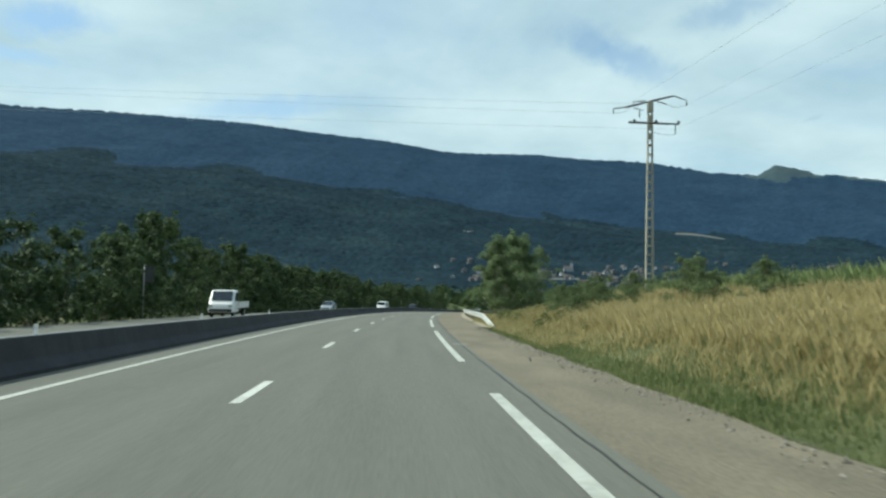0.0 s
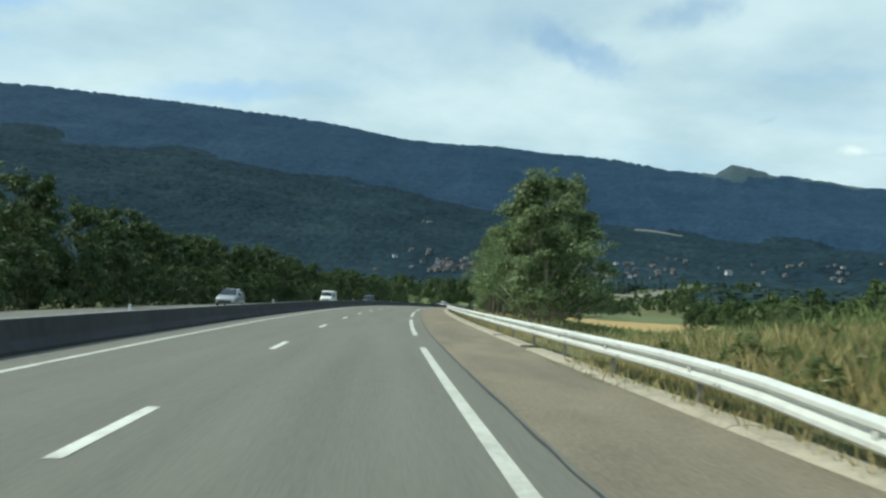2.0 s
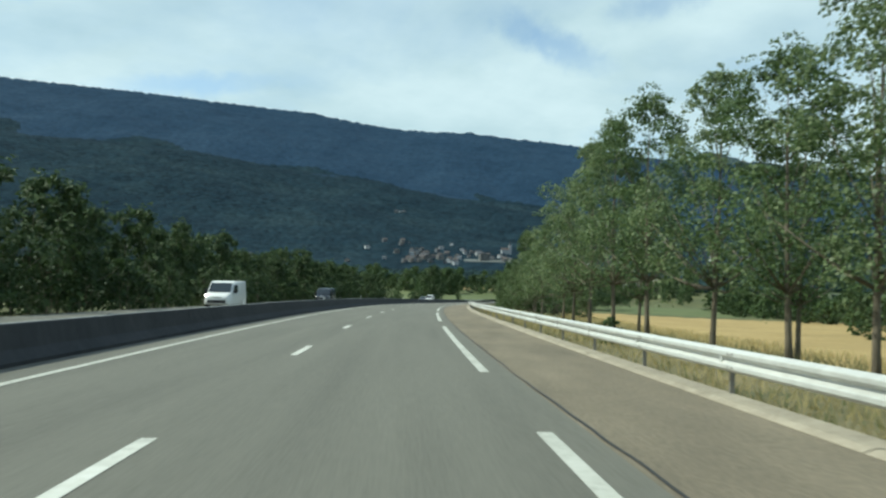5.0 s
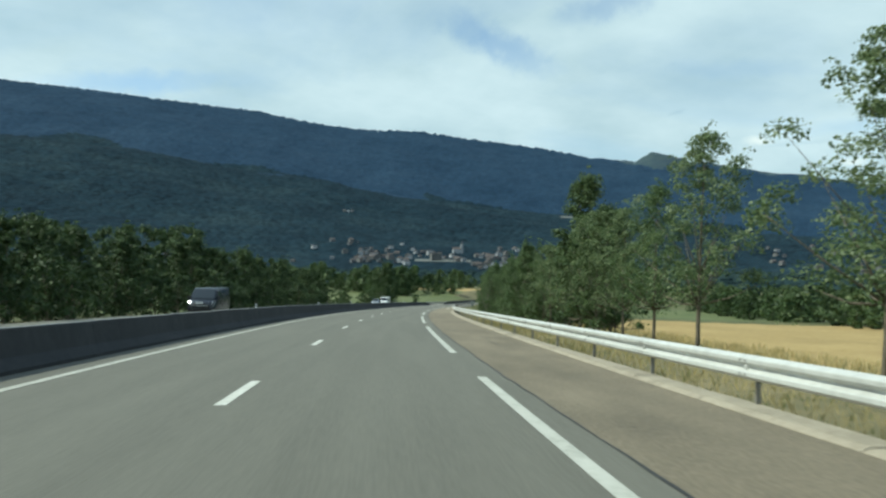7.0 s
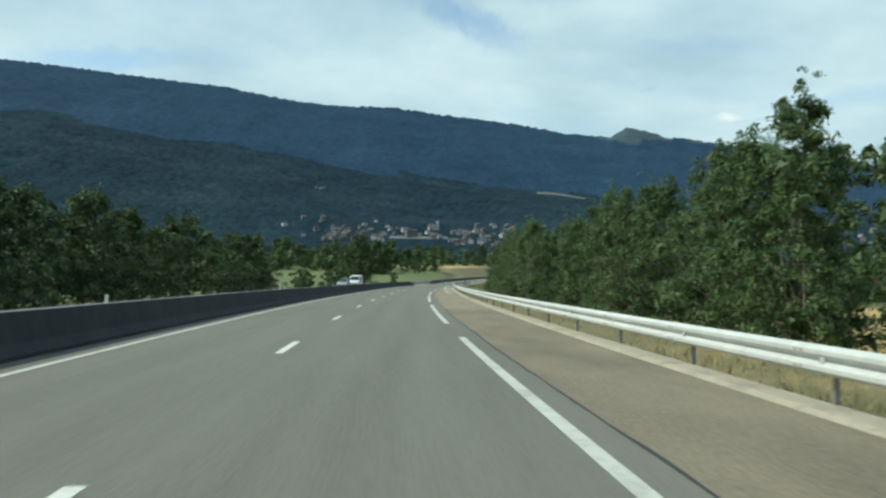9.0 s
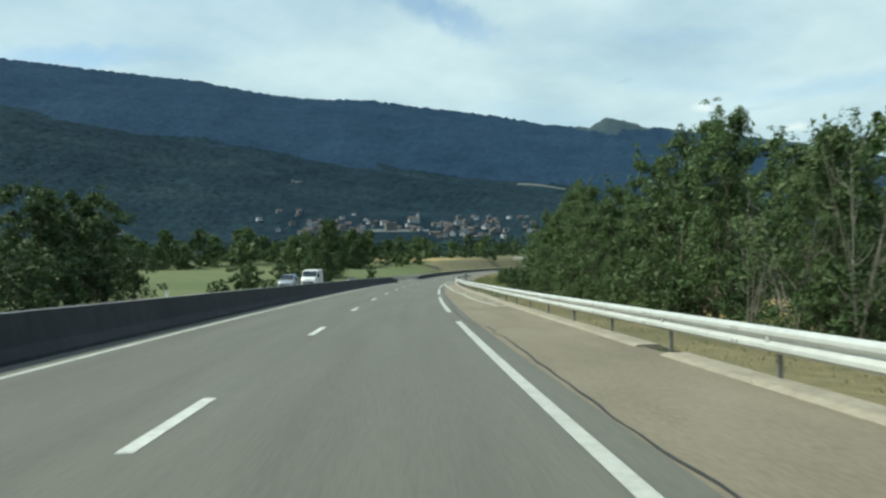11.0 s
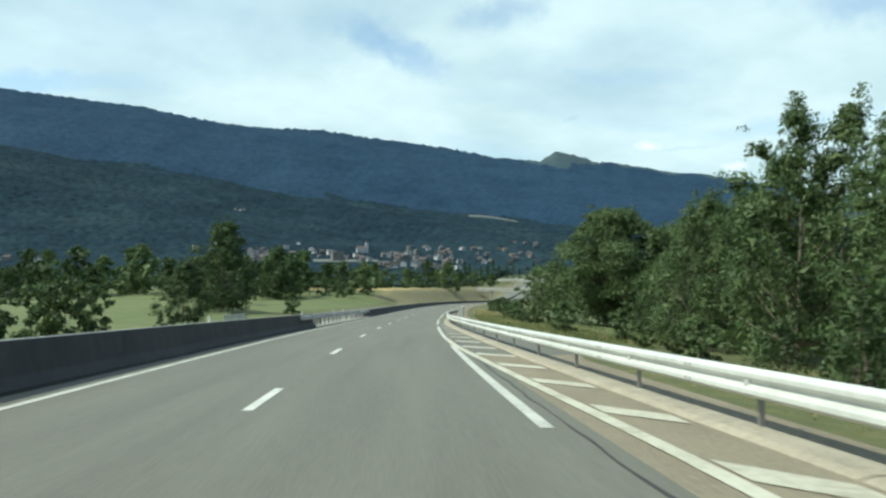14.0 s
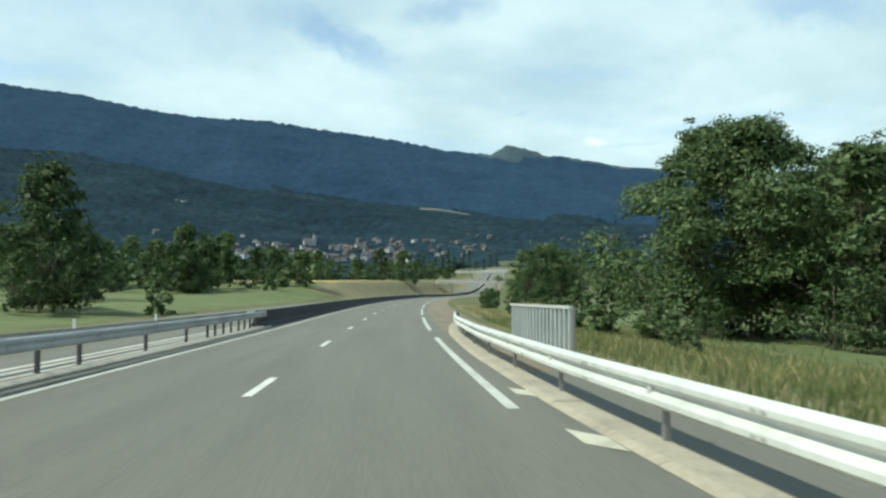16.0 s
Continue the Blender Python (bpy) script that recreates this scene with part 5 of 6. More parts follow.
        tube(v, f, [a.lerp(b, u) - Vector((0, 0, 4 * sag * u * (1 - u))) for u in np.linspace(0, 1, 8)], [0.008] * 8, 4)
        link_mesh("jumper_wire", v, f, IRON, root, True)
    bpy.context.view_layer.update()
    # wires, to the next poles out of view
    for i, t in enumerate(tips[:3]):
        a = root.matrix_world @ Vector((t[0], t[1], t[2] - 0.25))
        for j, e in enumerate((Vector((-150, 52 + 2 * i, 19.0 - i * 0.5)), Vector((20.5 + 1.6 * i, -70, 13.4 - 0.5 * i)))):
            v, f = [], []
            sag = 1.6 if j == 0 else 1.0
            pts = [a.lerp(e, u) - Vector((0, 0, sag * 4 * u * (1 - u))) for u in np.linspace(0, 1, 16)]
            tube(v, f, pts, [0.004] * 16, 4)
            tagged(link_mesh("power_line", v, f, WIRE, None, True), "thin grey overhead power line hung from the pole", "power line", "overhead lines")


build_pole()


# ---------------------------------------------------------------- median rail, panels, small posts
# galvanised rail greyed down: the shade on its near side is in the colour
SHADED_STEEL = material("shaded_steel", (0.34, 0.35, 0.35), 0.6, metal=0.05, dark=(0.25, 0.26, 0.265), light=(0.42, 0.43, 0.43), grain=5, blotch=0.6, bump=0.08)
MEDIAN_KERB = material("median_concrete", (0.40, 0.38, 0.32), 0.9, dark=(0.24, 0.23, 0.195), light=(0.50, 0.475, 0.40), grain=6, blotch=0.9, bump=0.4)


def build_median_rail(d, side, posts, label, s0=344.0, s1=385.0):
    root = empty("median_guard_rail", Matrix.Identity(4), label, "guard rail", "median rails")
    P = [(0.0, 0.0), (-0.05, 0.015), (-0.075, 0.055), (-0.07, 0.095), (-0.045, 0.12), (-0.045, 0.145), (-0.07, 0.17), (-0.075, 0.21), (-0.05, 0.25), (0.0, 0.265)]
    P = [(side * a, b) for a, b in P] + [(side * (a + 0.008), b) for a, b in P[::-1]]
    s = s0
    while s < s1 - 0.1:
        e = min(s + 4.0, s1)
        st = np.linspace(s, e, 3)
        pr = [(d + a, 0.51 + b) for a, b in P]
        sweep("beam", st, pr if side < 0 else pr[::-1], SHADED_STEEL, root, shade=True)
        s = e
    for s in posts:
        v, f = [], []
        m = pose(0, 0, 0, 0, 0, heading(s)).to_3x3()
        box(v, f, on_road(s, d + side * 0.09, 0.28), (0.08, 0.06, 0.86), m)
        link_mesh("post", v, f, IRON, root)
    return root


# posts stand close together where the rail meets the concrete barrier
NEAR_POSTS = [350.4, 351.4, 353, 355, 357, 359.3, 361.5, 363.4, 367.7, 371.6, 374.3, 375.4, 376.7, 378.0, 379.4, 380.6, 381.8, 383, 384.2]
build_median_rail(-4.12, -1.0, NEAR_POSTS, "steel median guard rail on dark posts, its grey standing for shade")
build_median_rail(-4.95, 1.0, [s for s in NEAR_POSTS if s < 360][::2], "grey steel median guard rail facing the opposite road")
st = np.arange(349.7, 387, 2.0)
kerb2 = sweep("median_kerb", st, [(-4.9, -0.05), (-4.9, 0.05), (-4.84, 0.09), (-4.02, 0.09), (-3.94, 0.04), (-3.94, -0.05)][::-1], MEDIAN_KERB)
tagged(kerb2, "low weathered concrete median strip under the steel rails", "kerb", kind="structure")
for d in (-3.90, -4.14):
    tagged(ribbon("median_dark_line", st, d - 0.035, d + 0.035, 0.008 if d > -4.0 else 0.094, TAR), "thin dark line along the median strip", "road seam", kind="structure")


PANEL = material("grey_panel", (0.40, 0.43, 0.43), 0.55, metal=0.3, dark=(0.3, 0.33, 0.33), light=(0.5, 0.53, 0.53), grain=2, blotch=0.5, bump=0.1)


def build_panel(s0, s1, d, h, label):
    root = empty("bridge_screen", Matrix.Identity(4), label, "screen", "bridge screens")
    n = int((s1 - s0) / 0.22)
    for i in range(n):
        a, b = s0 + (s1 - s0) * i / n, s0 + (s1 - s0) * (i + 1) / n
        w = 0.02
        q = d + (0.055 if i % 2 else 0.0)       # ribs stand proud of the troughs between them
        sweep("slat", [a + 0.012, b - 0.012], [(q - w, 0.05), (q - w, h - 0.05), (q + w, h - 0.05), (q + w, 0.05)][::-1], PANEL, root)
    sweep("top_rail", np.linspace(s0, s1, 4), [(d - 0.04, h - 0.05), (d - 0.04, h + 0.01), (d + 0.04, h + 0.01), (d + 0.04, h - 0.05)][::-1], STEEL, root)
    for s in np.linspace(s0, s1, 4):
        v, f = [], []
        box(v, f, on_road(s, d + 0.05, (h - 0.3) / 2), (0.06, 0.06, h + 0.3), pose(0, 0, 0, 0, 0, heading(s)).to_3x3())
        link_mesh("post", v, f, POST, root)


build_panel(362.3, 370.3, 5.62, 1.25, "ribbed grey metal screen on the bridge edge")
build_panel(366, 373, -14.2, 0.55, "ribbed grey metal screen on the bridge edge")

WHITE = material("white_plastic", (0.78, 0.78, 0.76), 0.5, bump=0, dark=(0.6, 0.6, 0.58), grain=6)


def build_delineator(s, d, z):
    root = empty("delineator", Matrix.Translation(on_road(s, d, z)) @ Matrix.Rotation(radians(heading(s)), 4, "Z"), "small white reflector post on top of the barrier", "reflector post", "reflector posts")
    bm = bmesh.new()
    bmesh.ops.create_cube(bm, size=1.0, matrix=Matrix.Translation((0, 0, 0.09)) @ Matrix.Diagonal((0.07, 0.03, 0.2, 1)))
    bmesh.ops.bevel(bm, geom=bm.edges[:], offset=0.008, segments=2, affect="EDGES")
    me = bpy.data.meshes.new("body"); bm.to_mesh(me); bm.free(); me.materials.append(WHITE)
    o = new("body", me); o.parent = root
    v, f = [], []
    box(v, f, (0, -0.017, 0.13), (0.045, 0.006, 0.07)); link_mesh("reflector", v, f, STEEL, root)
    return root


for s in (9.5, 21, 33, 57, 81, 105, 129, 153, 177, 201, 225, 249, 273, 297, 321):
    build_delineator(s + 5.0, -4.335, float(np.interp(s + 5, [25, 75, 100, 180, 250, 300], [0.64, 0.62, 0.65, 0.76, 0.80, 0.82])))

for s in (349.8, 365.0, 371.0):
    build_delineator(s, -4.95, 0.765)

# thin sign mast beyond the opposite carriageway
mast = empty("sign_mast", Matrix.Translation(on_road(52, -15.2, -0.2)), "thin grey steel mast with a narrow sign seen from behind", "sign")
v, f = [], []
tube(v, f, [(0, 0, 0), (0, 0, 3.6)], [0.045, 0.045], 8); link_mesh("pole", v, f, POST, mast, True)
v, f = [], []
box(v, f, (0.33, 0, 3.0), (0.6, 0.03, 1.1)); link_mesh("plate", v, f, IRON, mast)


# ---------------------------------------------------------------- overpasses
def build_overpass(s, d0, d1, deck, width, skew, label):
    p = on_road(s, 0)
    ang = radians(heading(s) + skew)
    m = Matrix.Translation((p[0], p[1], p[2])) @ Matrix.Rotation(ang, 4, "Z")
    root = empty("overpass", m, label, "bridge", "overpasses")
    v, f = [], []
    box(v, f, ((d0 + d1) / 2, 0, deck - 0.45), (d1 - d0, width, 0.9)); link_mesh("deck", v, f, BRIDGE, root)
    for y in (-width / 2, width / 2):
        v, f = [], []
        box(v, f, ((d0 + d1) / 2, y, deck + 0.1), (d1 - d0, 0.3, 0.45)); link_mesh("cornice", v, f, BRIDGE, root)
        v, f = [], []
        for k in range(int((d1 - d0) / 2)):
            box(v, f, (d0 + 1 + 2 * k, y, deck + 0.75), (0.06, 0.06, 0.9))
        for zz in (0.75, 1.15):
            box(v, f, ((d0 + d1) / 2, y, deck + zz), (d1 - d0, 0.06, 0.07))
        link_mesh("railing", v, f, STEEL, root)
    for x in (-13.9, 6.9):
        for y in (-width / 4, width / 4):
            v, f = [], []
            tube(v, f, [(x, y, -0.5), (x, y, deck - 0.8)], [0.45, 0.45], 10); link_mesh("pier", v, f, BRIDGE, root)


BRIDGE = material("bridge_concrete", (0.64, 0.62, 0.56), 0.9, grain=1.5, blotch=0.3)
build_overpass(715, -21, 15, 5.2, 7, 3, "pale concrete overpass on slim piers across the road")
build_overpass(842, -24, 9, 5.0, 7, -4, "second pale concrete overpass farther down the road")

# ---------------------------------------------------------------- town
# wall colours are lowered to carry the cloud shade over the village
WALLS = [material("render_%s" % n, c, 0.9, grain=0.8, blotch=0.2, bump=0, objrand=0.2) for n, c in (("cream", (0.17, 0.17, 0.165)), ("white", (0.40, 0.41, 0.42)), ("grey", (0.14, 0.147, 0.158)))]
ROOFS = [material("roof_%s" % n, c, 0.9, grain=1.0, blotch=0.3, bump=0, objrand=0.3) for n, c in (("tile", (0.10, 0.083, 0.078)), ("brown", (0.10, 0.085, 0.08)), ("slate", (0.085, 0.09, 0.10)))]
DARKGLASS = material("dark_window", (0.03, 0.035, 0.04), 0.25, bump=0)


def place_far(az, r):
    x, y = r * math.sin(radians(az)), r * math.cos(radians(az))
    z, _, _ = land(np.array([x]), np.array([y]))
    return Vector((x, y, float(z[0]) - 0.6))


def make_house(name, w, l, h, pitch, wall, roof, label, group):
    root = empty(name, Matrix.Identity(4), label, "house", group)
    r = h + w / 2 * pitch
    v = [(-w / 2, -l / 2, -1), (w / 2, -l / 2, -1), (w / 2, l / 2, -1), (-w / 2, l / 2, -1), (-w / 2, -l / 2, h), (w / 2, -l / 2, h), (w / 2, l / 2, h), (-w / 2, l / 2, h), (0, -l / 2, r), (0, l / 2, r)]
    link_mesh("wall", v, [(0, 1, 5, 8, 4), (1, 2, 6, 5), (2, 3, 7, 9, 6), (3, 0, 4, 7)], wall, root)
    o, e = 0.5, 0.5
    dz = o * pitch
    q = []
    for t in (0, 0.25):
        q += [(-w / 2 - o, -l / 2 - e, h - dz + t), (0, -l / 2 - e, r + t), (w / 2 + o, -l / 2 - e, h - dz + t), (-w / 2 - o, l / 2 + e, h - dz + t), (0, l / 2 + e, r + t), (w / 2 + o, l / 2 + e, h - dz + t)]
    link_mesh("roof", q, [(0, 1, 4, 3), (1, 2, 5, 4), (9, 10, 7, 6), (10, 11, 8, 7), (0, 6, 7, 1), (1, 7, 8, 2), (3, 4, 10, 9), (4, 5, 11, 10), (0, 3, 9, 6), (2, 8, 11, 5)], roof, root)
    for k in range(3):
        for zz in ((1.5, 4.2) if h > 4.5 else (1.5,)):
            v, f = [], []
            box(v, f, (w / 2 * (-0.55 + 0.55 * k), -l / 2 - 0.02, zz), (1.1, 0.08, 1.3)); link_mesh("window", v, f, DARKGLASS, root)
    return root


def build_town():
    rt = random.Random(77)
    kinds = []
    for i in range(6):
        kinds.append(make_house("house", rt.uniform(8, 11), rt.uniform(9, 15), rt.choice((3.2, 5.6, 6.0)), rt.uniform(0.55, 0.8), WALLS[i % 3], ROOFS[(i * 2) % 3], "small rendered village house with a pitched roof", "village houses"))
    used = set()
    spots = []
    cores = [(rt.uniform(6.5, 18.0), rt.uniform(1390, 1600)) for k in range(24)]      # houses huddle in small groups
    for k in range(100):
        a, r = rt.choice(cores)
        spots.append((a + rt.gauss(0, 0.5), r + rt.gauss(0, 18)))
    for k in range(18):
        spots.append((rt.uniform(4.5, 10), rt.uniform(1450, 1750)))
    for k in range(30):
        spots.append((rt.uniform(15.5, 23), rt.uniform(1420, 1750)))
    for k in range(60):
        spots.append((rt.uniform(22, 48), rt.uniform(1350, 2000)))
    for k in range(7):
        spots.append((rt.uniform(-14, 4), rt.uniform(1350, 1700)))
    spots += [(5.7, 2440), (5.95, 2450), (5.4, 2430)]
    for az, r in spots:
        i = rt.randrange(6)
        p = place_far(az, r)
        m = Matrix.Translation(p + Vector((0, 0, 1.6))) @ Matrix.Rotation(rt.uniform(-0.6, 0.6) + rt.choice((0, 1.57)), 4, "Z") @ Matrix.Scale(rt.uniform(0.7, 1.05), 4)
        if i in used:
            copy_thing(kinds[i], m)
        else:
            kinds[i].matrix_basis = m
            used.add(i)
    # church
    p = place_far(13.2, 1640)
    ch = empty("church", Matrix.Translation(p) @ Matrix.Scale(0.72, 4), "pale stone church with a square bell tower", "church")
    v, f = [], []
    box(v, f, (0, 0, 10), (6, 6, 26)); link_mesh("tower", v, f, WALLS[1], ch)
    link_mesh("spire", [(-3.2, -3.2, 23), (3.2, -3.2, 23), (3.2, 3.2, 23), (-3.2, 3.2, 23), (0, 0, 33)], [(0, 1, 4), (1, 2, 4), (2, 3, 4), (3, 0, 4), (3, 2, 1, 0)], ROOFS[2], ch)
    v, f = [], []
    box(v, f, (-13, 2, 4), (22, 12, 12)); link_mesh("nave", v, f, WALLS[1], ch)
    link_mesh("nave_roof", [(-24.5, -4.6, 10), (-1.5, -4.6, 10), (-1.5, 8.6, 10), (-24.5, 8.6, 10), (-24.5, 2, 16), (-1.5, 2, 16)], [(0, 1, 5, 4), (2, 3, 4, 5), (1, 2, 5), (3, 0, 4), (3, 2, 1, 0)], ROOFS[0], ch)
    # apartment block
    p = place_far(11.4, 1490)
    bl = empty("apartment_building", Matrix.Translation(p) @ Matrix.Rotation(0.2, 4, "Z") @ Matrix.Scale(0.75, 4), "flat-roofed beige apartment building above the village", "building")
    v, f = [], []
    box(v, f, (0, 0, 7), (24, 12, 18)); link_mesh("wall", v, f, WALLS[0], bl)
    v, f = [], []
    box(v, f, (0, 0, 16.3), (25, 13, 0.6)); link_mesh("roof", v, f, WALLS[2], bl)
    for i in range(7):
        for j in range(5):
            v, f = [], []
            box(v, f, (-10 + 3.3 * i, -6.02, 2.4 + 2.9 * j), (1.6, 0.1, 1.6)); link_mesh("window", v, f, DARKGLASS, bl)


build_town()


# ---------------------------------------------------------------- vehicles on the opposite carriageway
def car_paint(name, c, metal=0.0):
    return material(name, c, 0.25, metal=metal, dark=tuple(x * 0.93 for x in c), light=tuple(min(1, x * 1.04) for x in c), grain=1, blotch=0.5, bump=0, spec=0.6)


PAINT_WHITE, PAINT_SILVER, PAINT_DARK = car_paint("white_car_paint", (0.78, 0.78, 0.76)), car_paint("silver_car_paint", (0.42, 0.44, 0.45), 0.5), car_paint("dark_car_paint", (0.022, 0.026, 0.034))
CARGLASS = material("car_glass", (0.02, 0.026, 0.03), 0.06, bump=0, spec=0.8)
RUBBER = material("tyre_rubber", (0.02, 0.02, 0.02), 0.85, bump=0.2)
TRIM = material("black_trim", (0.03, 0.03, 0.032), 0.6, bump=0)
LAMP = material("headlight_glass", (0.6, 0.62, 0.63), 0.12, metal=0.4, bump=0)


def loft(name, sections, mat, parent, label=""):
    """Body from cross-sections (x, half width low, half width high, z low, z high), x pointing forward; rounded by bevel."""
    bm = bmesh.new()
    rings = []
    for x, w0, w1, z0, z1 in sections:
        zm = z0 + (z1 - z0) * 0.45
        ring = [(x, -w0, z0), (x, -w0 * 1.0, zm), (x, -w1, z1 - 0.04), (x, -w1 * 0.9, z1), (x, w1 * 0.9, z1), (x, w1, z1 - 0.04), (x, w0, zm), (x, w0, z0)]
        rings.append([bm.verts.new(p) for p in ring])
    for a, b in zip(rings, rings[1:]):
        for i in range(8):
            j = (i + 1) % 8
            bm.faces.new((a[i], a[j], b[j], b[i]))
    bm.faces.new(rings[0][::-1]); bm.faces.new(rings[-1])
    bmesh.ops.recalc_face_normals(bm, faces=bm.faces[:])
    me = bpy.data.meshes.new(name); bm.to_mesh(me); bm.free()
    me.materials.append(mat)
    me.polygons.foreach_set("use_smooth", [True] * len(me.polygons))
    ob = new(name, me); ob.parent = parent
    mod = ob.modifiers.new("bevel", "BEVEL"); mod.width, mod.segments, mod.limit_method = 0.03, 2, "ANGLE"
    if label:
        ob["label"] = label
    return ob


def plate(name, pts, mat, parent, t=0.012):
    """A thin panel with thickness from a flat outline."""
    pts = [Vector(p) for p in pts]
    n = (pts[1] - pts[0]).cross(pts[2] - pts[0]).normalized() * t
    k = len(pts)
    v = pts + [p + n for p in pts]
    f = [tuple(range(k))[::-1], tuple(range(k, 2 * k))] + [(i, (i + 1) % k, (i + 1) % k + k, i + k) for i in range(k)]
    return link_mesh(name, v, f, mat, parent)


def wheels(parent, xs, w, r):
    for x in xs:
        for y in (-w, w):
            v, f = [], []
            n = 18
            prof = [(-0.10, r * 0.62), (-0.10, r * 0.93), (-0.07, r), (0.07, r), (0.10, r * 0.93), (0.10, r * 0.62)]
            for k in range(n):
                a = 2 * math.pi * k / n
                for yy, rr in prof:
                    v.append((x + rr * math.cos(a), y + yy, r + rr * math.sin(a)))
            for k in range(n):
                for i in range(6):
                    f.append((k * 6 + i, k * 6 + (i + 1) % 6, ((k + 1) % n) * 6 + (i + 1) % 6, ((k + 1) % n) * 6 + i))
            wh = link_mesh("wheel", v, f, RUBBER, parent, True, "black tyre")
            v, f = [], []
            tube(v, f, [(x, y - 0.08, r), (x, y + 0.08, r)], [r * 0.62, r * 0.62], 14)
            link_mesh("rim", v, f, POST, wh)


def vehicle(kind, paint_mat, label, category):
    root = empty(kind, Matrix.Identity(4), label, category, "traffic on the opposite road")
    if kind == "hatchback":
        L, W, H, r = 4.0, 0.86, 1.46, 0.31
        loft("body", [(-2.0, 0.78, 0.70, 0.35, 0.85), (-1.85, W, 0.80, 0.22, 0.95), (0.6, W, 0.82, 0.2, 0.96), (1.5, W, 0.80, 0.2, 0.86), (1.95, 0.76, 0.70, 0.26, 0.68), (2.03, 0.66, 0.6, 0.32, 0.6)], paint_mat, root)
        loft("cabin", [(-1.88, 0.76, 0.62, 0.9, 1.1), (-1.5, 0.79, 0.62, 0.9, 1.40), (-0.6, 0.80, 0.62, 0.9, H), (0.15, 0.80, 0.62, 0.9, 1.42), (1.05, 0.78, 0.74, 0.86, 0.92)], paint_mat, root)
        plate("windscreen", [(1.0, -0.68, 0.97), (1.0, 0.68, 0.97), (0.26, 0.58, 1.40), (0.26, -0.58, 1.40)], CARGLASS, root, 0.03)
        for y in (-1, 1):
            q = [(0.78, y * 0.80, 0.98), (0.05, y * 0.68, 1.36), (-1.2, y * 0.68, 1.36), (-1.55, y * 0.80, 0.98)]
            plate("side_window", q if y < 0 else q[::-1], CARGLASS, root, 0.02)
            plate("headlight", [(1.99, y * 0.45, 0.56), (1.97, y * 0.70, 0.58), (1.80, y * 0.74, 0.74), (1.9, y * 0.45, 0.70)][::y], LAMP, root, 0.03)
            v, f = [], []; box(v, f, (0.75, y * 0.95, 1.0), (0.12, 0.18, 0.13)); link_mesh("mirror", v, f, TRIM, root)
        v, f = [], []; box(v, f, (2.02, 0, 0.40), (0.05, 1.1, 0.14)); link_mesh("grille", v, f, TRIM, root)
        wheels(root, (1.25, -1.25), 0.76, r)
    elif kind == "van":
        r = 0.33
        loft("body", [(-2.5, 0.94, 0.86, 0.35, 1.95), (-2.4, 0.96, 0.88, 0.25, 1.98), (0.6, 0.96, 0.88, 0.25, 1.98), (0.95, 0.96, 0.84, 0.25, 1.90), (1.7, 0.96, 0.88, 0.25, 1.18), (2.3, 0.9, 0.80, 0.3, 0.98), (2.45, 0.78, 0.7, 0.35, 0.80)], paint_mat, root)
        plate("windscreen", [(1.74, -0.80, 1.20), (1.74, 0.80, 1.20), (1.02, 0.76, 1.84), (1.02, -0.76, 1.84)], CARGLASS, root, 0.03)
        for y in (-1, 1):
            q = [(1.45, y * 0.945, 1.2), (0.95, y * 0.90, 1.72), (0.2, y * 0.90, 1.72), (0.2, y * 0.945, 1.2)]
            plate("side_window", q if y < 0 else q[::-1], CARGLASS, root, 0.03)
            plate("headlight", [(2.40, y * 0.5, 0.74), (2.33, y * 0.80, 0.78), (2.12, y * 0.86, 1.0), (2.28, y * 0.55, 0.95)][::y], LAMP, root, 0.04)
            v, f = [], []; box(v, f, (1.35, y * 1.08, 1.25), (0.12, 0.2, 0.28)); link_mesh("mirror", v, f, TRIM, root)
        v, f = [], []; box(v, f, (2.44, 0, 0.52), (0.06, 1.3, 0.22)); link_mesh("bumper", v, f, TRIM, root)
        v, f = [], []; box(v, f, (2.40, 0, 0.82), (0.08, 0.8, 0.07)); link_mesh("grille", v, f, TRIM, root)
        wheels(root, (1.55, -1.5), 0.84, r)
    else:  # flatbed truck
        r = 0.34
        loft("cab", [(0.35, 0.93, 0.86, 0.45, 2.02), (0.45, 0.95, 0.88, 0.4, 2.08), (1.3, 0.95, 0.86, 0.4, 2.05), (1.85, 0.95, 0.90, 0.4, 1.25), (2.1, 0.92, 0.84, 0.4, 1.05), (2.15, 0.8, 0.75, 0.45, 0.9)], paint_mat, root)
        plate("windscreen", [(1.88, -0.80, 1.27), (1.88, 0.80, 1.27), (1.36, 0.76, 1.97), (1.36, -0.76, 1.97)], CARGLASS, root, 0.03)
        v, f = [], []; box(v, f, (-1.3, 0, 0.78), (3.2, 1.95, 0.14)); link_mesh("flatbed", v, f, paint_mat, root)
        for y in (-0.97, 0.97):
            v, f = [], []; box(v, f, (-1.3, y, 1.02), (3.2, 0.05, 0.36)); link_mesh("side_board", v, f, paint_mat, root)
            q = [(1.55, y * 0.975, 1.25), (1.25, y * 0.93, 1.85), (0.6, y * 0.93, 1.85), (0.6, y * 0.975, 1.25)]
            plate("side_window", q if y < 0 else q[::-1], CARGLASS, root, 0.03)
            v, f = [], []; box(v, f, (2.12, y * 0.75, 0.85), (0.06, 0.28, 0.2)); link_mesh("headlight", v, f, LAMP, root)
        v, f = [], []; box(v, f, (-0.8, 0, 0.55), (4.0, 0.8, 0.2)); link_mesh("chassis", v, f, TRIM, root)
        v, f = [], []; box(v, f, (2.14, 0, 0.55), (0.08, 1.7, 0.2)); link_mesh("bumper", v, f, TRIM, root)
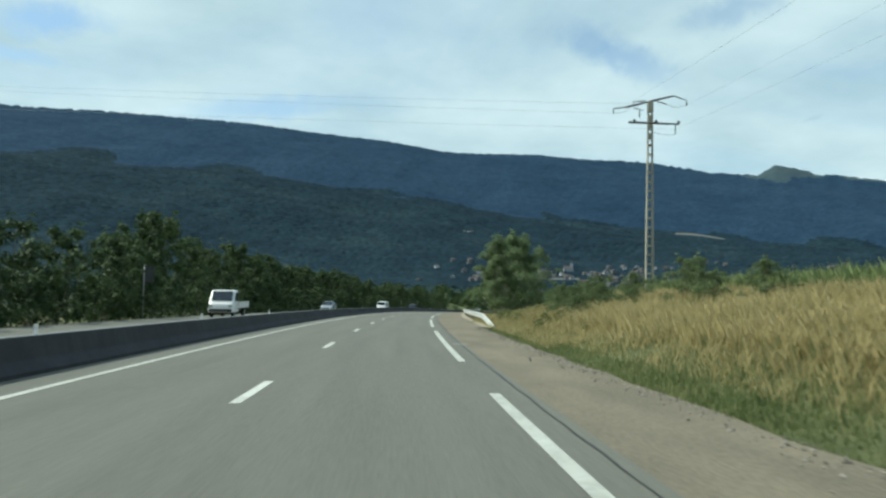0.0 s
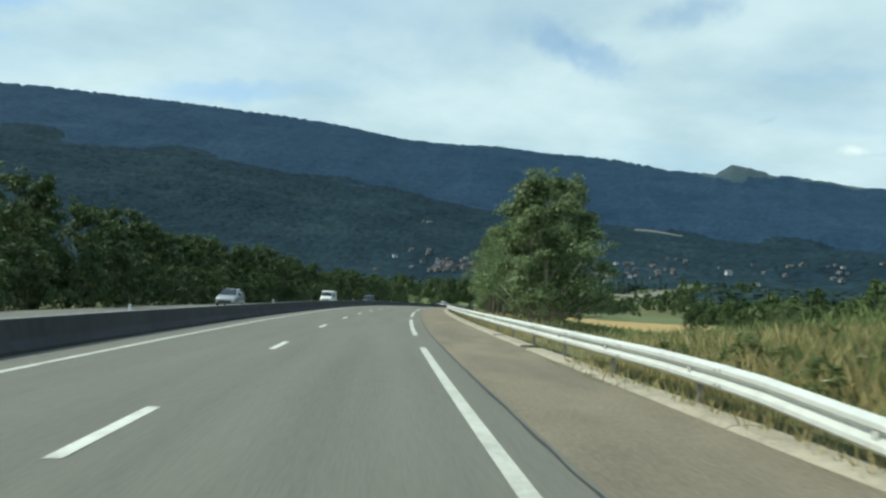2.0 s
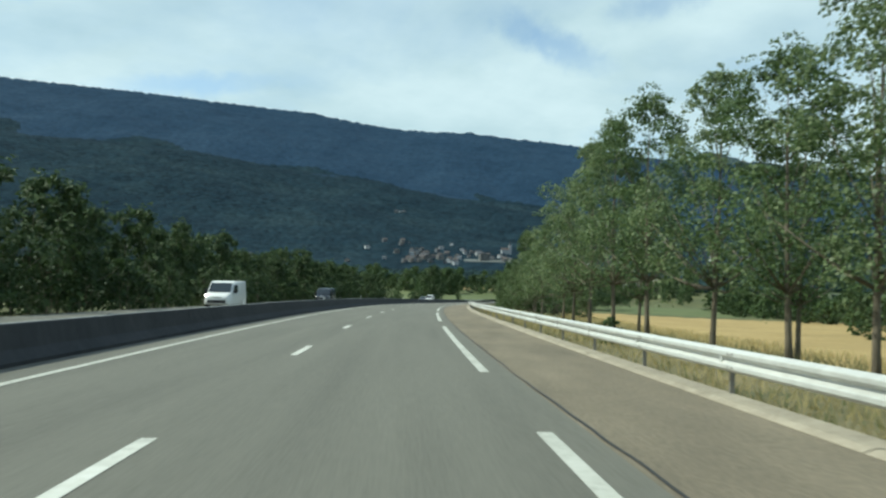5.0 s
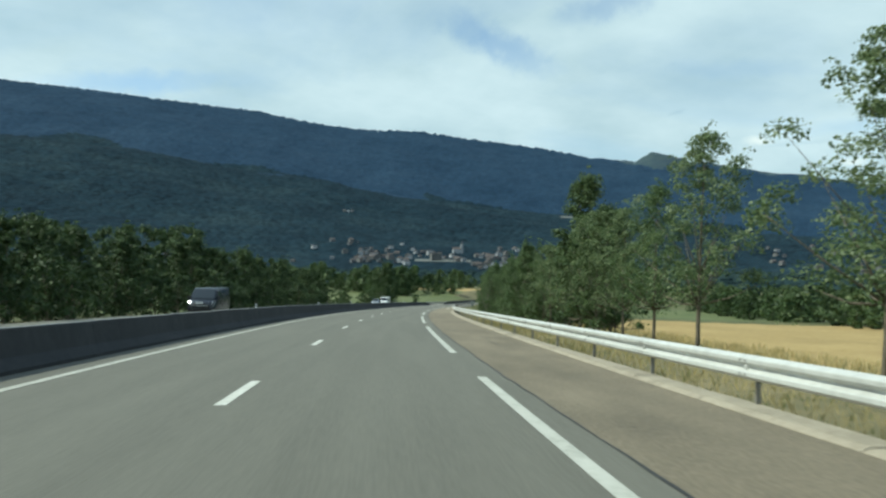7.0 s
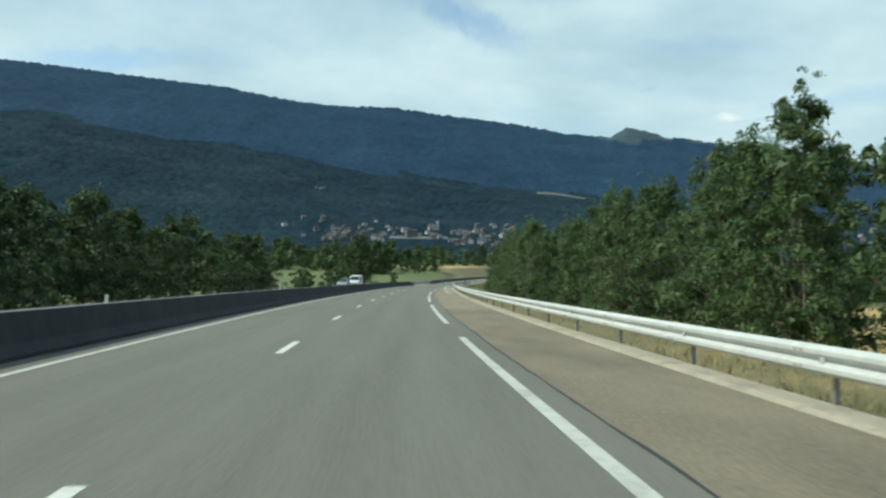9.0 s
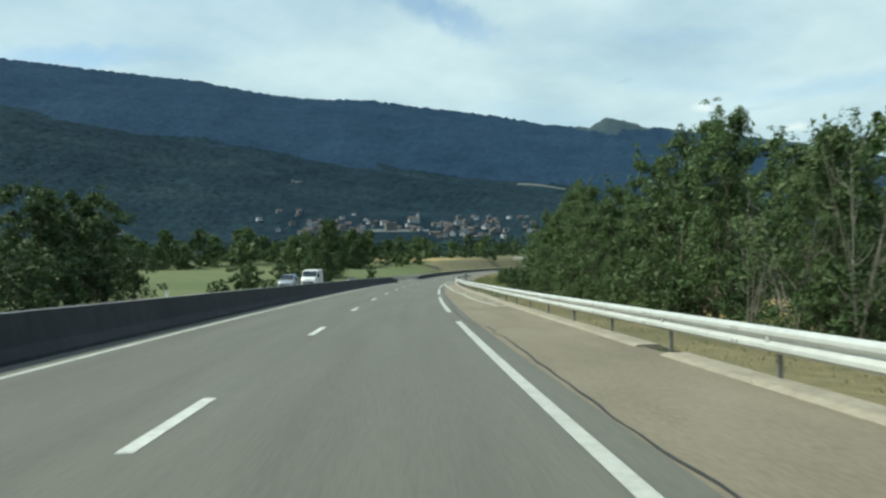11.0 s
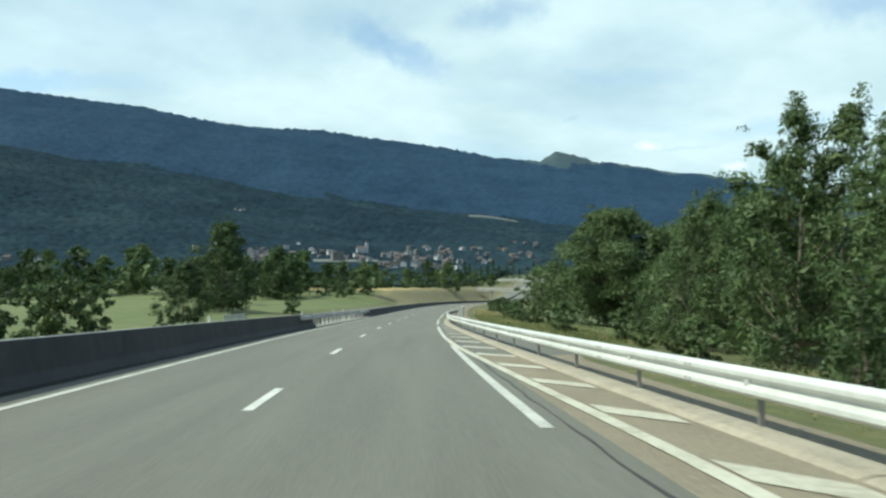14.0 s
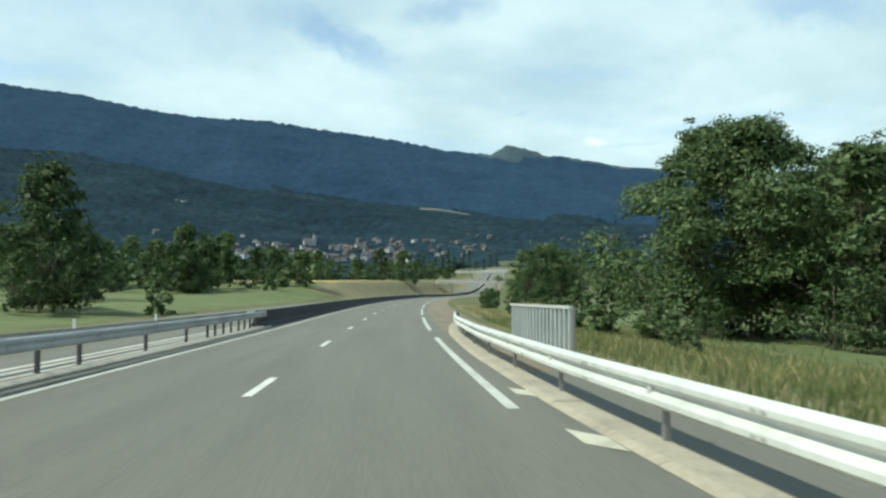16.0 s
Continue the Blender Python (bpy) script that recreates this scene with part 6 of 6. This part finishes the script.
        wheels(root, (1.45, -1.7), 0.82, r)
    return root


def park(ob, s, d, copy=False):
    m = Matrix.Translation(on_road(s, d, 0.0)) @ Matrix.Rotation(radians(heading(s) - 90), 4, "Z")
    if copy:
        return copy_thing(ob, m)
    ob.matrix_basis = m @ Matrix.Scale(1 / TRUE, 4)
    return ob


park(vehicle("flatbed_truck", PAINT_WHITE, "white light flatbed truck on the opposite road", "truck"), 57.0, -11)
hb = park(vehicle("hatchback", PAINT_SILVER, "pale silver hatchback car on the opposite road", "car"), 104.0, -11)
vn = park(vehicle("van", PAINT_WHITE, "white delivery van on the opposite road", "van"), 157, -11)
dark_van = park(vehicle("van", PAINT_DARK, "dark blue delivery van on the opposite road", "van"), 199.5, -11)
v, f = [], []
box(v, f, (2.37, -0.05, 0.93), (0.05, 0.5, 0.13)); link_mesh("badge", v, f, PAINT_WHITE, dark_van, label="white badge on the bonnet edge")
v, f = [], []
box(v, f, (2.47, 0, 0.72), (0.05, 1.2, 0.05)); link_mesh("chrome_strip", v, f, LAMP, dark_van)
park(hb, 308.7, -11, True)
park(vn, 321.0, -11, True)

# the whole plan brought to its true size
for ob in list(scene.objects):
    if ob.parent is None and ob.type in ("MESH", "EMPTY"):
        ob.matrix_basis = Matrix.Scale(TRUE, 4) @ ob.matrix_basis
